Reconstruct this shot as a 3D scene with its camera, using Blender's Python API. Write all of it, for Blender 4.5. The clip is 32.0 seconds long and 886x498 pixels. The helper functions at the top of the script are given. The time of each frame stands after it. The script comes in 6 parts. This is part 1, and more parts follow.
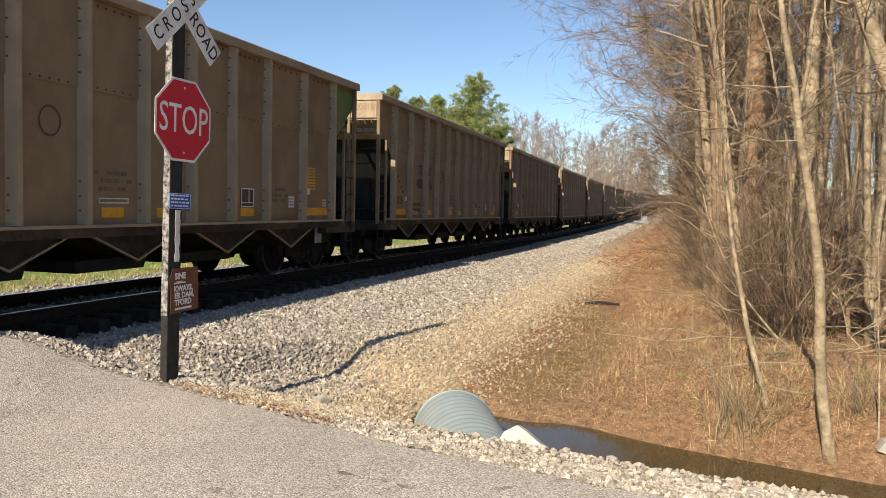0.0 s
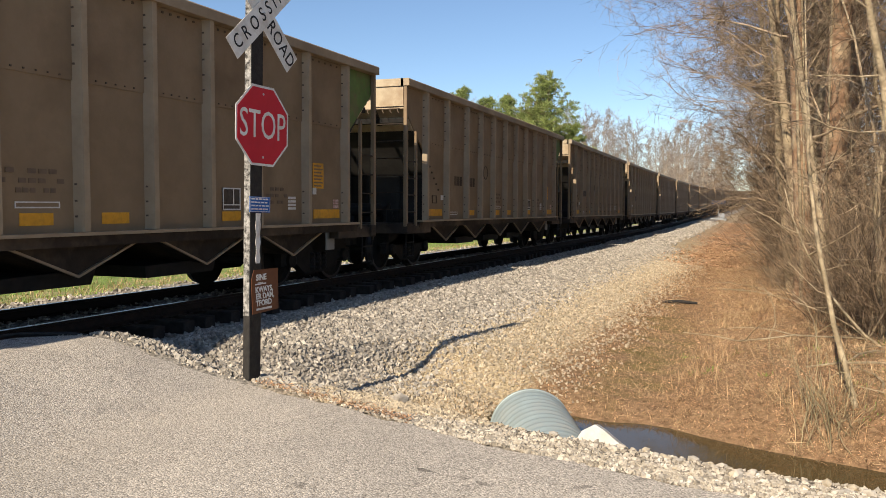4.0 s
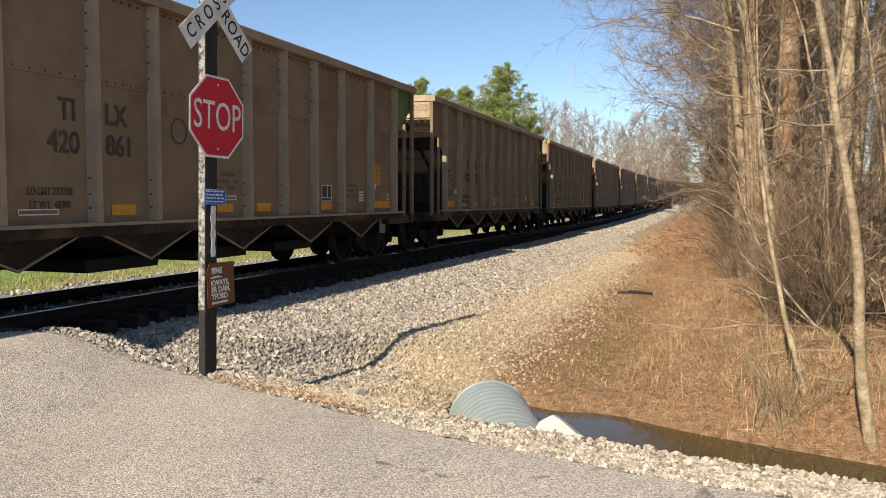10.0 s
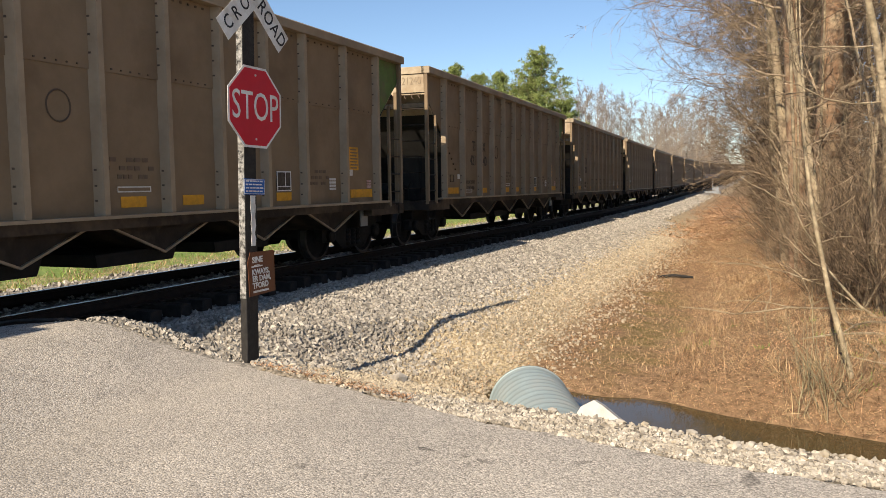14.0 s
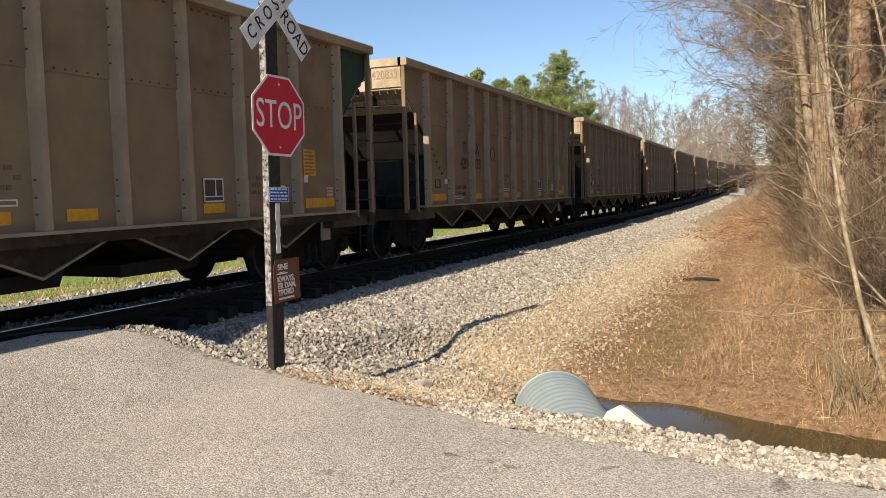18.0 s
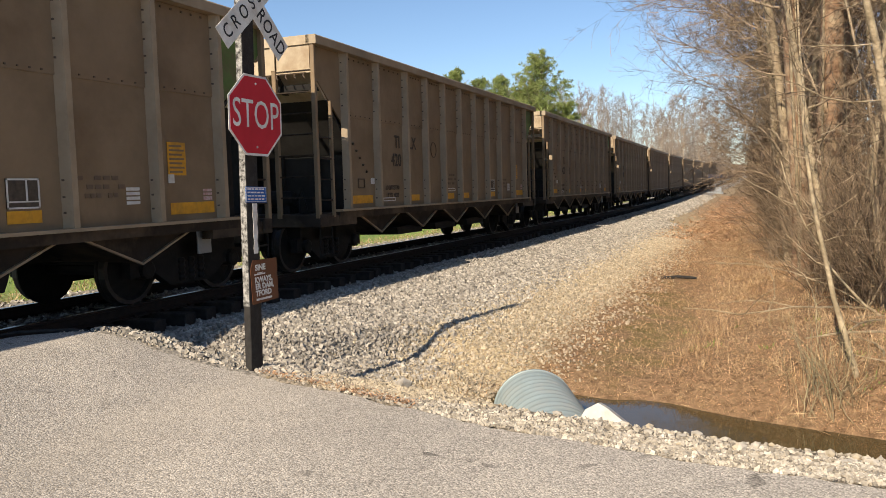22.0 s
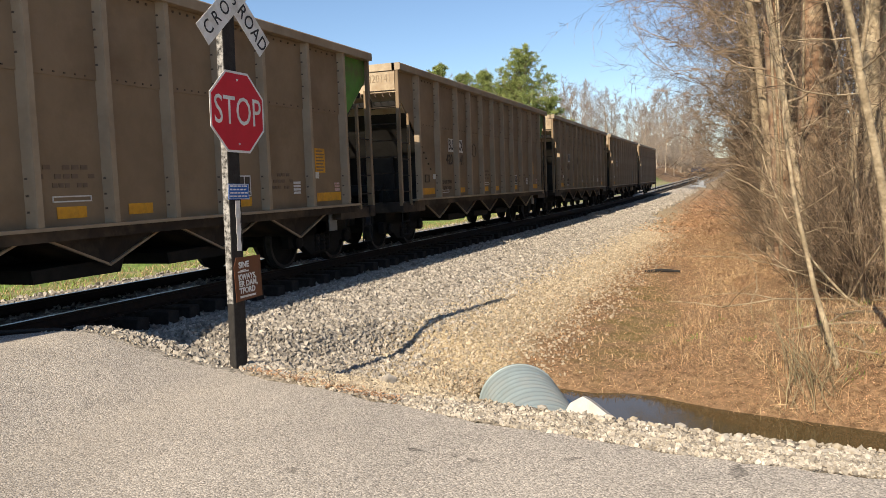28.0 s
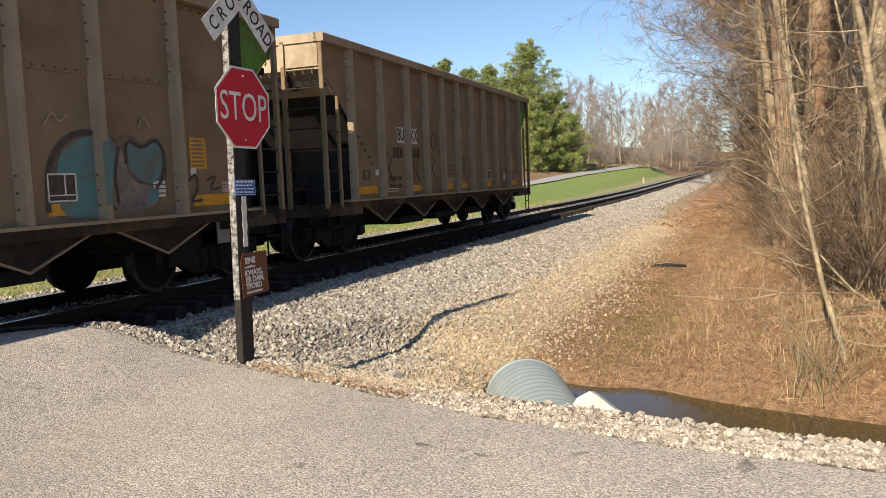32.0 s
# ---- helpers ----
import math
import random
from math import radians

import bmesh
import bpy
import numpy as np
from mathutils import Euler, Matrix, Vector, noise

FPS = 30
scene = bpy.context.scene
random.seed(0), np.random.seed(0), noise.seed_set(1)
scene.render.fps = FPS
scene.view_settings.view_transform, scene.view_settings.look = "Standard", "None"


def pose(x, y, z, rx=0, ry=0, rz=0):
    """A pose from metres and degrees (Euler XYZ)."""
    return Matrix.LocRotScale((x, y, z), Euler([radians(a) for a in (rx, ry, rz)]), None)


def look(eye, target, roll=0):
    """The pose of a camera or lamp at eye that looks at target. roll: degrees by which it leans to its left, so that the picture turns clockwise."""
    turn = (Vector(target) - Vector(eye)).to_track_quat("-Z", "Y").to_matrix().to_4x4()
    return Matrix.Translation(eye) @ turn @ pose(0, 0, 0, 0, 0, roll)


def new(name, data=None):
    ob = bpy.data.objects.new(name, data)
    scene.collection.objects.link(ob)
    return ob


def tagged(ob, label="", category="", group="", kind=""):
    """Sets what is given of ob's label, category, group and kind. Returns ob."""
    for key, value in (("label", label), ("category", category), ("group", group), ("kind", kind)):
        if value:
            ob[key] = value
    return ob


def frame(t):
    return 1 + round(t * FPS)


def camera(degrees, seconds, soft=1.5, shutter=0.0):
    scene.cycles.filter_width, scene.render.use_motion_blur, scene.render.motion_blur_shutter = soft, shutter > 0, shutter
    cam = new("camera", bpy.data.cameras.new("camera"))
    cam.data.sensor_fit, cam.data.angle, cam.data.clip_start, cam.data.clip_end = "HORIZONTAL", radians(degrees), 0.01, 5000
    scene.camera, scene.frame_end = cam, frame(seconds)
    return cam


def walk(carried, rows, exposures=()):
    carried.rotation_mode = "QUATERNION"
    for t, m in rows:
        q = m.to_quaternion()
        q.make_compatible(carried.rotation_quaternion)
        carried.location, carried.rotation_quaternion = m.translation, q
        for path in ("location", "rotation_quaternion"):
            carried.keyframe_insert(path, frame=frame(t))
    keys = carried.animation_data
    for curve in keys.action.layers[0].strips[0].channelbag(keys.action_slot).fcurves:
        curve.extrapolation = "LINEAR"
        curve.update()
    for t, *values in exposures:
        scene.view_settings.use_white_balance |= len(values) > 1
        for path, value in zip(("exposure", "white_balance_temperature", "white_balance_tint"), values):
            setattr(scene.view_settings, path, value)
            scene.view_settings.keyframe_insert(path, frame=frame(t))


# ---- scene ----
cam = camera(57.24, 32.0, soft=0.6)
EYE = 1.69
PATH = [
    (0.0, pose(0.017, 0.031, EYE + 0.001, 86.93, -1.11, 17.42)),
    (0.5, pose(0.008, 0.017, EYE + -0.001, 86.92, -1.10, 17.57)),
    (1.0, pose(0.006, 0.016, EYE + -0.000, 87.03, -1.16, 18.22)),
    (1.5, pose(0.005, 0.016, EYE + -0.003, 87.14, -1.22, 19.12)),
    (2.0, pose(0.004, 0.012, EYE + -0.002, 87.09, -1.15, 19.92)),
    (2.5, pose(0.001, 0.007, EYE + -0.004, 86.97, -0.91, 20.75)),
    (3.0, pose(0.002, 0.005, EYE + -0.005, 86.84, -0.58, 21.53)),
    (3.5, pose(-0.001, -0.007, EYE + -0.007, 86.82, -0.22, 22.33)),
    (5.5, pose(0.002, -0.007, EYE + -0.011, 87.42, -0.14, 22.33)),
    (6.0, pose(0.006, -0.011, EYE + -0.016, 87.57, -0.61, 21.15)),
    (6.5, pose(0.015, 0.009, EYE + -0.011, 87.47, -0.85, 19.65)),
    (7.0, pose(0.017, 0.023, EYE + -0.004, 87.11, -0.93, 18.13)),
    (7.5, pose(0.011, 0.022, EYE + -0.007, 86.70, -0.88, 17.25)),
    (8.0, pose(0.002, 0.019, EYE + -0.006, 86.29, -0.70, 17.12)),
    (8.5, pose(0.000, 0.018, EYE + -0.002, 86.09, -0.50, 17.58)),
    (9.0, pose(0.000, 0.010, EYE + -0.002, 86.13, -0.34, 18.24)),
    (9.5, pose(0.001, 0.006, EYE + -0.004, 86.26, -0.21, 18.83)),
    (10.0, pose(0.000, 0.001, EYE + -0.002, 86.33, -0.13, 19.47)),
    (10.5, pose(-0.003, -0.001, EYE + 0.001, 86.30, -0.02, 20.12)),
    (11.0, pose(-0.003, -0.002, EYE + -0.002, 86.25, 0.17, 20.77)),
    (11.5, pose(-0.007, -0.006, EYE + -0.000, 86.14, 0.40, 21.37)),
    (12.0, pose(-0.011, -0.010, EYE + 0.002, 86.04, 0.55, 21.86)),
    (12.5, pose(-0.010, -0.009, EYE + 0.003, 85.91, 0.73, 22.21)),
    (13.0, pose(-0.010, -0.009, EYE + -0.001, 85.73, 0.77, 22.29)),
    (13.5, pose(-0.010, -0.004, EYE + 0.000, 85.52, 0.74, 22.15)),
    (14.0, pose(-0.015, -0.003, EYE + -0.002, 85.38, 0.83, 21.98)),
    (14.5, pose(-0.013, -0.000, EYE + -0.000, 85.33, 0.99, 21.90)),
    (16.5, pose(-0.008, -0.005, EYE + 0.003, 85.50, 1.70, 22.53)),
    (17.0, pose(-0.013, -0.009, EYE + 0.008, 85.62, 1.64, 23.03)),
    (17.5, pose(-0.013, -0.011, EYE + 0.007, 85.71, 1.60, 23.40)),
    (18.0, pose(-0.013, -0.010, EYE + 0.002, 85.78, 1.58, 23.60)),
    (18.5, pose(-0.010, -0.011, EYE + 0.002, 85.86, 1.62, 23.62)),
    (19.0, pose(-0.005, -0.010, EYE + 0.004, 85.92, 1.68, 23.54)),
    (19.5, pose(-0.003, -0.012, EYE + 0.007, 86.01, 1.71, 23.44)),
    (20.0, pose(-0.002, -0.010, EYE + 0.007, 86.04, 1.69, 23.33)),
    (20.5, pose(0.000, -0.012, EYE + 0.008, 85.99, 1.70, 23.19)),
    (21.0, pose(0.001, -0.011, EYE + 0.006, 85.92, 1.73, 22.97)),
    (21.5, pose(0.001, -0.008, EYE + 0.002, 85.83, 1.75, 22.66)),
    (22.0, pose(-0.002, -0.004, EYE + 0.002, 85.70, 1.74, 22.15)),
    (22.5, pose(-0.001, 0.004, EYE + 0.003, 85.56, 1.70, 21.57)),
    (23.0, pose(0.002, 0.006, EYE + 0.002, 85.44, 1.74, 21.17)),
    (23.5, pose(0.001, 0.002, EYE + 0.002, 85.37, 1.73, 20.96)),
    (24.0, pose(-0.001, -0.001, EYE + 0.004, 85.37, 1.68, 20.94)),
    (24.5, pose(-0.002, -0.002, EYE + 0.004, 85.43, 1.68, 21.05)),
    (25.0, pose(-0.000, -0.002, EYE + 0.003, 85.44, 1.70, 21.18)),
    (25.5, pose(0.001, -0.004, EYE + 0.004, 85.44, 1.75, 21.23)),
    (27.5, pose(0.004, -0.001, EYE + 0.002, 85.34, 2.12, 21.07)),
    (28.0, pose(0.008, -0.003, EYE + 0.002, 85.35, 2.16, 21.06)),
    (28.5, pose(0.007, -0.000, EYE + 0.002, 85.35, 2.11, 21.08)),
    (29.0, pose(0.004, -0.006, EYE + 0.001, 85.34, 2.05, 21.13)),
    (29.5, pose(0.007, -0.002, EYE + 0.001, 85.31, 2.11, 21.23)),
    (30.0, pose(0.008, -0.003, EYE + -0.000, 85.27, 2.17, 21.29)),
    (30.5, pose(0.006, -0.005, EYE + 0.000, 85.25, 2.26, 21.30)),
    (31.0, pose(0.006, -0.002, EYE + -0.000, 85.22, 2.34, 21.25)),
    (31.5, pose(0.001, -0.003, EYE + -0.005, 85.16, 2.41, 21.24)),
    (32.0, pose(0.000, -0.002, EYE + -0.001, 85.04, 2.39, 21.43)),
]
walk(cam, PATH, [(0.0, 0.47), (32.0, 0.47)])

# ---- light ----
SUN_EL = 34.5
SUN_AZ = math.degrees(math.atan2(-0.155, -1.0))
world = bpy.data.worlds.new("world")
scene.world = world
world.use_nodes = True
wn = world.node_tree
sky = wn.nodes.new("ShaderNodeTexSky")
sky.sky_type = "NISHITA"
sky.sun_disc = False
sky.sun_elevation = radians(SUN_EL)
sky.sun_rotation = radians(SUN_AZ)
sky.air_density, sky.dust_density, sky.ozone_density = 0.85, 0.0, 2.8
wn.links.new(sky.outputs[0], wn.nodes["Background"].inputs[0])
wn.nodes["Background"].inputs[1].default_value = 0.099
sun = new("sun", bpy.data.lights.new("sun", "SUN"))
sun.data.energy = 5.0
sun.data.angle = radians(0.55)
sun.data.color = (1.0, 0.88, 0.70)
sun.matrix_world = look((0, 0, 60), (0.155, 1.0, 60 - 1.012 * math.tan(radians(SUN_EL))))


# ---- materials ----
def mat(name, a, b=None, scale=6.0, rough=0.8, metal=0.0, bump=0.0, bscale=None, fine=None, tone=0.0, c=None, cscale=0.8, spec=0.3):
    """Two-scale procedural surface: a and b mix by noise, c comes in as large stains, tone varies per piece."""
    m = bpy.data.materials.new(name)
    m.use_nodes = True
    nt = m.node_tree
    bs = nt.nodes["Principled BSDF"]
    bs.inputs["Roughness"].default_value = rough
    bs.inputs["Metallic"].default_value = metal
    bs.inputs["Specular IOR Level"].default_value = spec
    N, L = nt.nodes.new, nt.links.new
    tc = N("ShaderNodeTexCoord").outputs["Object"]

    def noise_tex(s, detail=4.0, r=0.6):
        n = N("ShaderNodeTexNoise")
        n.inputs["Scale"].default_value, n.inputs["Detail"].default_value, n.inputs["Roughness"].default_value = s, detail, r
        L(tc, n.inputs["Vector"])
        return n

    def ramp(src, lo, hi):
        r = N("ShaderNodeMapRange")
        r.inputs[1].default_value, r.inputs[2].default_value = lo, hi
        L(src, r.inputs[0])
        return r.outputs[0]

    def mix(f, x, y):
        k = N("ShaderNodeMix")
        k.data_type = "RGBA"
        for sock, v in ((k.inputs[0], f), (k.inputs[6], x), (k.inputs[7], y)):
            if isinstance(v, (float, int)):
                sock.default_value = v
            elif isinstance(v, tuple):
                sock.default_value = (*v, 1)
            else:
                L(v, sock)
        return k.outputs[2]

    n1 = noise_tex(scale)
    col = mix(ramp(n1.outputs[0], 0.35, 0.65), a, b or a)
    if c:
        col = mix(ramp(noise_tex(cscale, 5.0, 0.65).outputs[0], 0.45, 0.7), col, c)
    if tone:
        g = N("ShaderNodeNewGeometry").outputs["Random Per Island"]
        hsv = N("ShaderNodeHueSaturation")
        L(col, hsv.inputs["Color"])
        L(ramp(g, 0.0, 1.0), hsv.inputs["Value"])
        hsv.inputs["Value"].links[0].from_node.inputs[3].default_value = 1 - tone
        hsv.inputs["Value"].links[0].from_node.inputs[4].default_value = 1 + tone
        col = hsv.outputs[0]
    L(col, bs.inputs["Base Color"])
    if bump:
        n2 = noise_tex(bscale or scale * 6, 3.0)
        bp = N("ShaderNodeBump")
        bp.inputs["Strength"].default_value = bump
        bp.inputs["Distance"].default_value = 0.02
        L(n2.outputs[0], bp.inputs["Height"])
        L(bp.outputs[0], bs.inputs["Normal"])
    return m



def asphalt_material():
    """Worn asphalt: each stone of the aggregate has its own tone, with dark pits, tar specks and a few hair cracks."""
    m = mat("asphalt", (0.55, 0.485, 0.41), (0.47, 0.415, 0.355), 1.1, 0.95, c=(0.41, 0.365, 0.315), cscale=0.5)
    nt = m.node_tree
    bs = nt.nodes["Principled BSDF"]
    N, L = nt.nodes.new, nt.links.new
    base = bs.inputs["Base Color"].links[0].from_socket
    tc = N("ShaderNodeTexCoord").outputs["Object"]

    def value(op, x, y):
        k = N("ShaderNodeMath")
        k.operation = op
        for sock, v in zip(k.inputs, (x, y)):
            if isinstance(v, float):
                sock.default_value = v
            else:
                L(v, sock)
        return k.outputs[0]

    def span(src, a, b, c, d):
        r = N("ShaderNodeMapRange")
        for i, v in zip((1, 2, 3, 4), (a, b, c, d)):
            r.inputs[i].default_value = v
        L(src, r.inputs[0])
        return r.outputs[0]

    def cells(scale, feature="F1"):
        v = N("ShaderNodeTexVoronoi")
        v.feature = feature
        v.inputs["Scale"].default_value = scale
        L(tc, v.inputs["Vector"])
        return v

    def grain(scale, detail):
        n = N("ShaderNodeTexNoise")
        n.inputs["Scale"].default_value, n.inputs["Detail"].default_value = scale, detail
        L(tc, n.inputs["Vector"])
        return n.outputs[0]

    big, small = cells(82), cells(160)
    sep = N("ShaderNodeSeparateColor")
    L(big.outputs["Color"], sep.inputs[0])
    sep2 = N("ShaderNodeSeparateColor")
    L(small.outputs["Color"], sep2.inputs[0])
    tone = value("MULTIPLY", span(sep.outputs[0], 0.0, 1.0, 0.70, 1.30), span(sep2.outputs[0], 0.0, 1.0, 0.75, 1.25))
    tone = value("MULTIPLY", tone, span(big.outputs["Distance"], 0.50, 0.80, 1.0, 0.55))
    tone = value("MULTIPLY", tone, span(grain(26.0, 2.0), 0.73, 0.77, 1.0, 0.72))
    crack = cells(0.55, "DISTANCE_TO_EDGE")
    mask = span(grain(0.8, 3.0), 0.52, 0.60, 0.0, 1.0)
    hair = value("MULTIPLY", span(value("ADD", crack.outputs["Distance"], span(grain(5.0, 5.0), 0.3, 0.7, -0.03, 0.03)), 0.0, 0.006, 0.5, 0.0), mask)
    tone = value("MULTIPLY", tone, value("SUBTRACT", 1.0, hair))
    vm = N("ShaderNodeVectorMath")
    vm.operation = "SCALE"
    L(base, vm.inputs[0])
    L(tone, vm.inputs["Scale"])
    L(vm.outputs[0], bs.inputs["Base Color"])
    bp = N("ShaderNodeBump")
    bp.inputs["Strength"].default_value, bp.inputs["Distance"].default_value = 0.7, 0.006
    L(value("SUBTRACT", 1.0, big.outputs["Distance"]), bp.inputs["Height"])
    L(bp.outputs[0], bs.inputs["Normal"])
    return m


M = {}
M["asphalt"] = asphalt_material()
M["ballast"] = mat("ballast", (0.45, 0.40, 0.335), (0.25, 0.22, 0.185), 9, 0.9, bump=0.4, bscale=30, tone=0.42)
M["ballast_bed"] = mat("ballast_bed", (0.33, 0.30, 0.26), (0.12, 0.11, 0.10), 26, 0.95, bump=1.0, bscale=22)
M["ballast_pale"] = mat("ballast_pale", (0.48, 0.45, 0.40), (0.34, 0.31, 0.27), 6, 0.9, bump=0.4, bscale=26)
M["limestone"] = mat("limestone", (0.55, 0.485, 0.40), (0.33, 0.28, 0.215), 8, 0.9, bump=0.3, bscale=30, tone=0.42)
M["tan_gravel"] = mat("tan_gravel", (0.50, 0.415, 0.30), (0.35, 0.285, 0.20), 9, 0.9, bump=0.3, bscale=30, tone=0.35)
M["soil"] = mat("soil", (0.30, 0.19, 0.095), (0.16, 0.10, 0.05), 14, 1.0, bump=0.8, bscale=40, c=(0.22, 0.17, 0.06), cscale=0.7)
M["litter"] = mat("litter", (0.62, 0.385, 0.225), (0.38, 0.205, 0.11), 5, 0.9, tone=0.6, c=(0.30, 0.165, 0.085), cscale=2.6)
M["straw"] = mat("straw", (0.62, 0.455, 0.255), (0.42, 0.26, 0.135), 2.2, 0.85, tone=0.55, c=(0.34, 0.20, 0.105), cscale=1.4)
M["grass"] = mat("grass", (0.18, 0.29, 0.05), (0.27, 0.35, 0.085), 3, 0.8, tone=0.35)
M["field"] = mat("field", (0.17, 0.23, 0.05), (0.34, 0.30, 0.13), 1.2, 0.95, bump=0.8, bscale=18, c=(0.36, 0.30, 0.15), cscale=0.25)
M["rail"] = mat("rail", (0.035, 0.021, 0.015), (0.02, 0.014, 0.011), 12, 0.75, metal=0.2, bump=0.2)
M["rail_head"] = mat("rail_head", (0.42, 0.42, 0.42), (0.30, 0.30, 0.31), 5, 0.28, metal=1.0)
M["tie"] = mat("tie", (0.05, 0.037, 0.028), (0.022, 0.017, 0.014), 8, 0.9, bump=0.6, bscale=30)
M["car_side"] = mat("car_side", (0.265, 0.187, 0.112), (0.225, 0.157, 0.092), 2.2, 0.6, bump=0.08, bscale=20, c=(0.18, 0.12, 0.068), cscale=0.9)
M["car_rib"] = mat("car_rib", (0.37, 0.285, 0.19), (0.31, 0.232, 0.15), 3.0, 0.6, bump=0.08, bscale=25, c=(0.25, 0.185, 0.12), cscale=1.2)
# grime brown taken darker, with shade under and between cars put into it
M["car_grime_shade"] = mat("car_grime_shade", (0.04, 0.028, 0.02), (0.02, 0.0145, 0.0105), 3.0, 0.8, bump=0.2, bscale=25, c=(0.12, 0.085, 0.055), cscale=1.0)
M["rivet"] = mat("rivet", (0.12, 0.085, 0.058), (0.08, 0.056, 0.04), 3.0, 0.7)
M["faint"] = mat("faint", (0.135, 0.095, 0.064), (0.18, 0.125, 0.085), 9.0, 0.7)
# paler than car_side, with the sunlight on the car ends put into it
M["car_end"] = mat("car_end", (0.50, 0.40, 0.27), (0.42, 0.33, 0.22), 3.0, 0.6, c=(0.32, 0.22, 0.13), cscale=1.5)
M["truck_black"] = mat("truck_black", (0.016, 0.013, 0.011), (0.008, 0.007, 0.006), 8, 0.8, bump=0.2)
M["wheel_rim"] = mat("wheel_rim", (0.085, 0.075, 0.068), (0.05, 0.045, 0.042), 6, 0.5, metal=0.6)
M["yellow"] = mat("yellow", (0.72, 0.36, 0.03), (0.62, 0.29, 0.025), 10, 0.6, c=(0.33, 0.18, 0.04), cscale=3)
M["white_paint"] = mat("white_paint", (0.72, 0.70, 0.66), (0.60, 0.57, 0.52), 8, 0.6)
M["stencil"] = mat("stencil", (0.055, 0.043, 0.034), (0.10, 0.077, 0.056), 14, 0.7)
M["green_paint"] = mat("green_paint", (0.10, 0.27, 0.035), (0.075, 0.20, 0.03), 4, 0.55, c=(0.11, 0.10, 0.045), cscale=1.5)
M["green_dull"] = mat("green_dull", (0.125, 0.21, 0.055), (0.10, 0.155, 0.045), 4, 0.6, c=(0.17, 0.125, 0.07), cscale=1.8)
M["green_dark"] = mat("green_dark", (0.022, 0.055, 0.035), (0.017, 0.04, 0.027), 4, 0.55)
# near-black tone that carries the neighbouring car's shadow on the end sheets
M["end_shade"] = mat("end_shade", (0.035, 0.031, 0.027), (0.024, 0.021, 0.018), 3, 0.75, c=(0.018, 0.015, 0.013), cscale=1.5)
M["faded"] = mat("faded", (0.27, 0.20, 0.13), (0.34, 0.26, 0.17), 12, 0.7)
M["red_label"] = mat("red_label", (0.62, 0.50, 0.46), (0.50, 0.25, 0.21), 30, 0.6)
M["red_sign"] = mat("red_sign", (0.56, 0.014, 0.032), (0.50, 0.012, 0.027), 5, 0.4)
M["sign_white"] = mat("sign_white", (0.80, 0.78, 0.74), (0.72, 0.69, 0.64), 9, 0.45, c=(0.55, 0.50, 0.43), cscale=6)
M["sign_black"] = mat("sign_black", (0.02, 0.02, 0.02), (0.03, 0.03, 0.03), 9, 0.5)
M["sign_blue"] = mat("sign_blue", (0.02, 0.12, 0.42), (0.015, 0.10, 0.36), 9, 0.45)
M["sign_brown"] = mat("sign_brown", (0.165, 0.062, 0.028), (0.14, 0.053, 0.024), 9, 0.5)
M["aluminium"] = mat("aluminium", (0.62, 0.62, 0.62), (0.5, 0.5, 0.5), 9, 0.45, metal=0.9)
M["post_black"] = mat("post_black", (0.035, 0.031, 0.028), (0.018, 0.016, 0.015), 14, 0.7, bump=0.4, bscale=60)
M["post_peel"] = mat("post_peel", (0.42, 0.40, 0.37), (0.03, 0.027, 0.025), 26, 0.8, bump=0.5, bscale=50)
M["pipe"] = mat("pipe", (0.34, 0.40, 0.40), (0.28, 0.33, 0.33), 6, 0.55, metal=0.25, c=(0.40, 0.42, 0.40), cscale=3)
M["bark"] = mat("bark", (0.40, 0.30, 0.19), (0.17, 0.12, 0.075), 9, 0.9, bump=0.8, bscale=30, c=(0.44, 0.35, 0.22), cscale=1.6)
M["bark_pale"] = mat("bark_pale", (0.52, 0.41, 0.265), (0.26, 0.195, 0.12), 11, 0.9, bump=0.9, bscale=34, c=(0.24, 0.185, 0.11), cscale=2.6)
M["bark_red"] = mat("bark_red", (0.36, 0.215, 0.125), (0.20, 0.115, 0.068), 8, 0.9, bump=0.9, bscale=22, c=(0.46, 0.36, 0.23), cscale=2.5)
M["limb"] = mat("limb", (0.46, 0.35, 0.23), (0.23, 0.165, 0.105), 5, 0.9, bump=0.4, bscale=30)
# the dark second tone stands in for shaded gaps inside the wood
M["twig"] = mat("twig", (0.35, 0.25, 0.16), (0.09, 0.062, 0.039), 2.2, 0.9, tone=0.7)
M["twig_pale"] = mat("twig_pale", (0.46, 0.355, 0.24), (0.22, 0.155, 0.10), 2.5, 0.9, tone=0.5)
M["twig_green"] = mat("twig_green", (0.36, 0.285, 0.17), (0.20, 0.165, 0.09), 3, 0.9, tone=0.4)
M["twig_far"] = mat("twig_far", (0.37, 0.315, 0.265), (0.26, 0.215, 0.175), 0.4, 0.95, tone=0.3)
M["bark_far"] = mat("bark_far", (0.52, 0.43, 0.33), (0.34, 0.27, 0.20), 2, 0.95)
M["needle"] = mat("needle", (0.30, 0.34, 0.11), (0.18, 0.225, 0.065), 0.5, 0.75, tone=0.45)
M["box_metal"] = mat("box_metal", (0.34, 0.35, 0.36), (0.27, 0.28, 0.29), 5, 0.5, metal=0.4)
M["panel_dark"] = mat("panel_dark", (0.03, 0.035, 0.05), (0.02, 0.025, 0.04), 5, 0.3)
M["teal"] = mat("teal", (0.085, 0.225, 0.23), (0.14, 0.235, 0.225), 5, 0.6, c=(0.15, 0.125, 0.095), cscale=2.6)
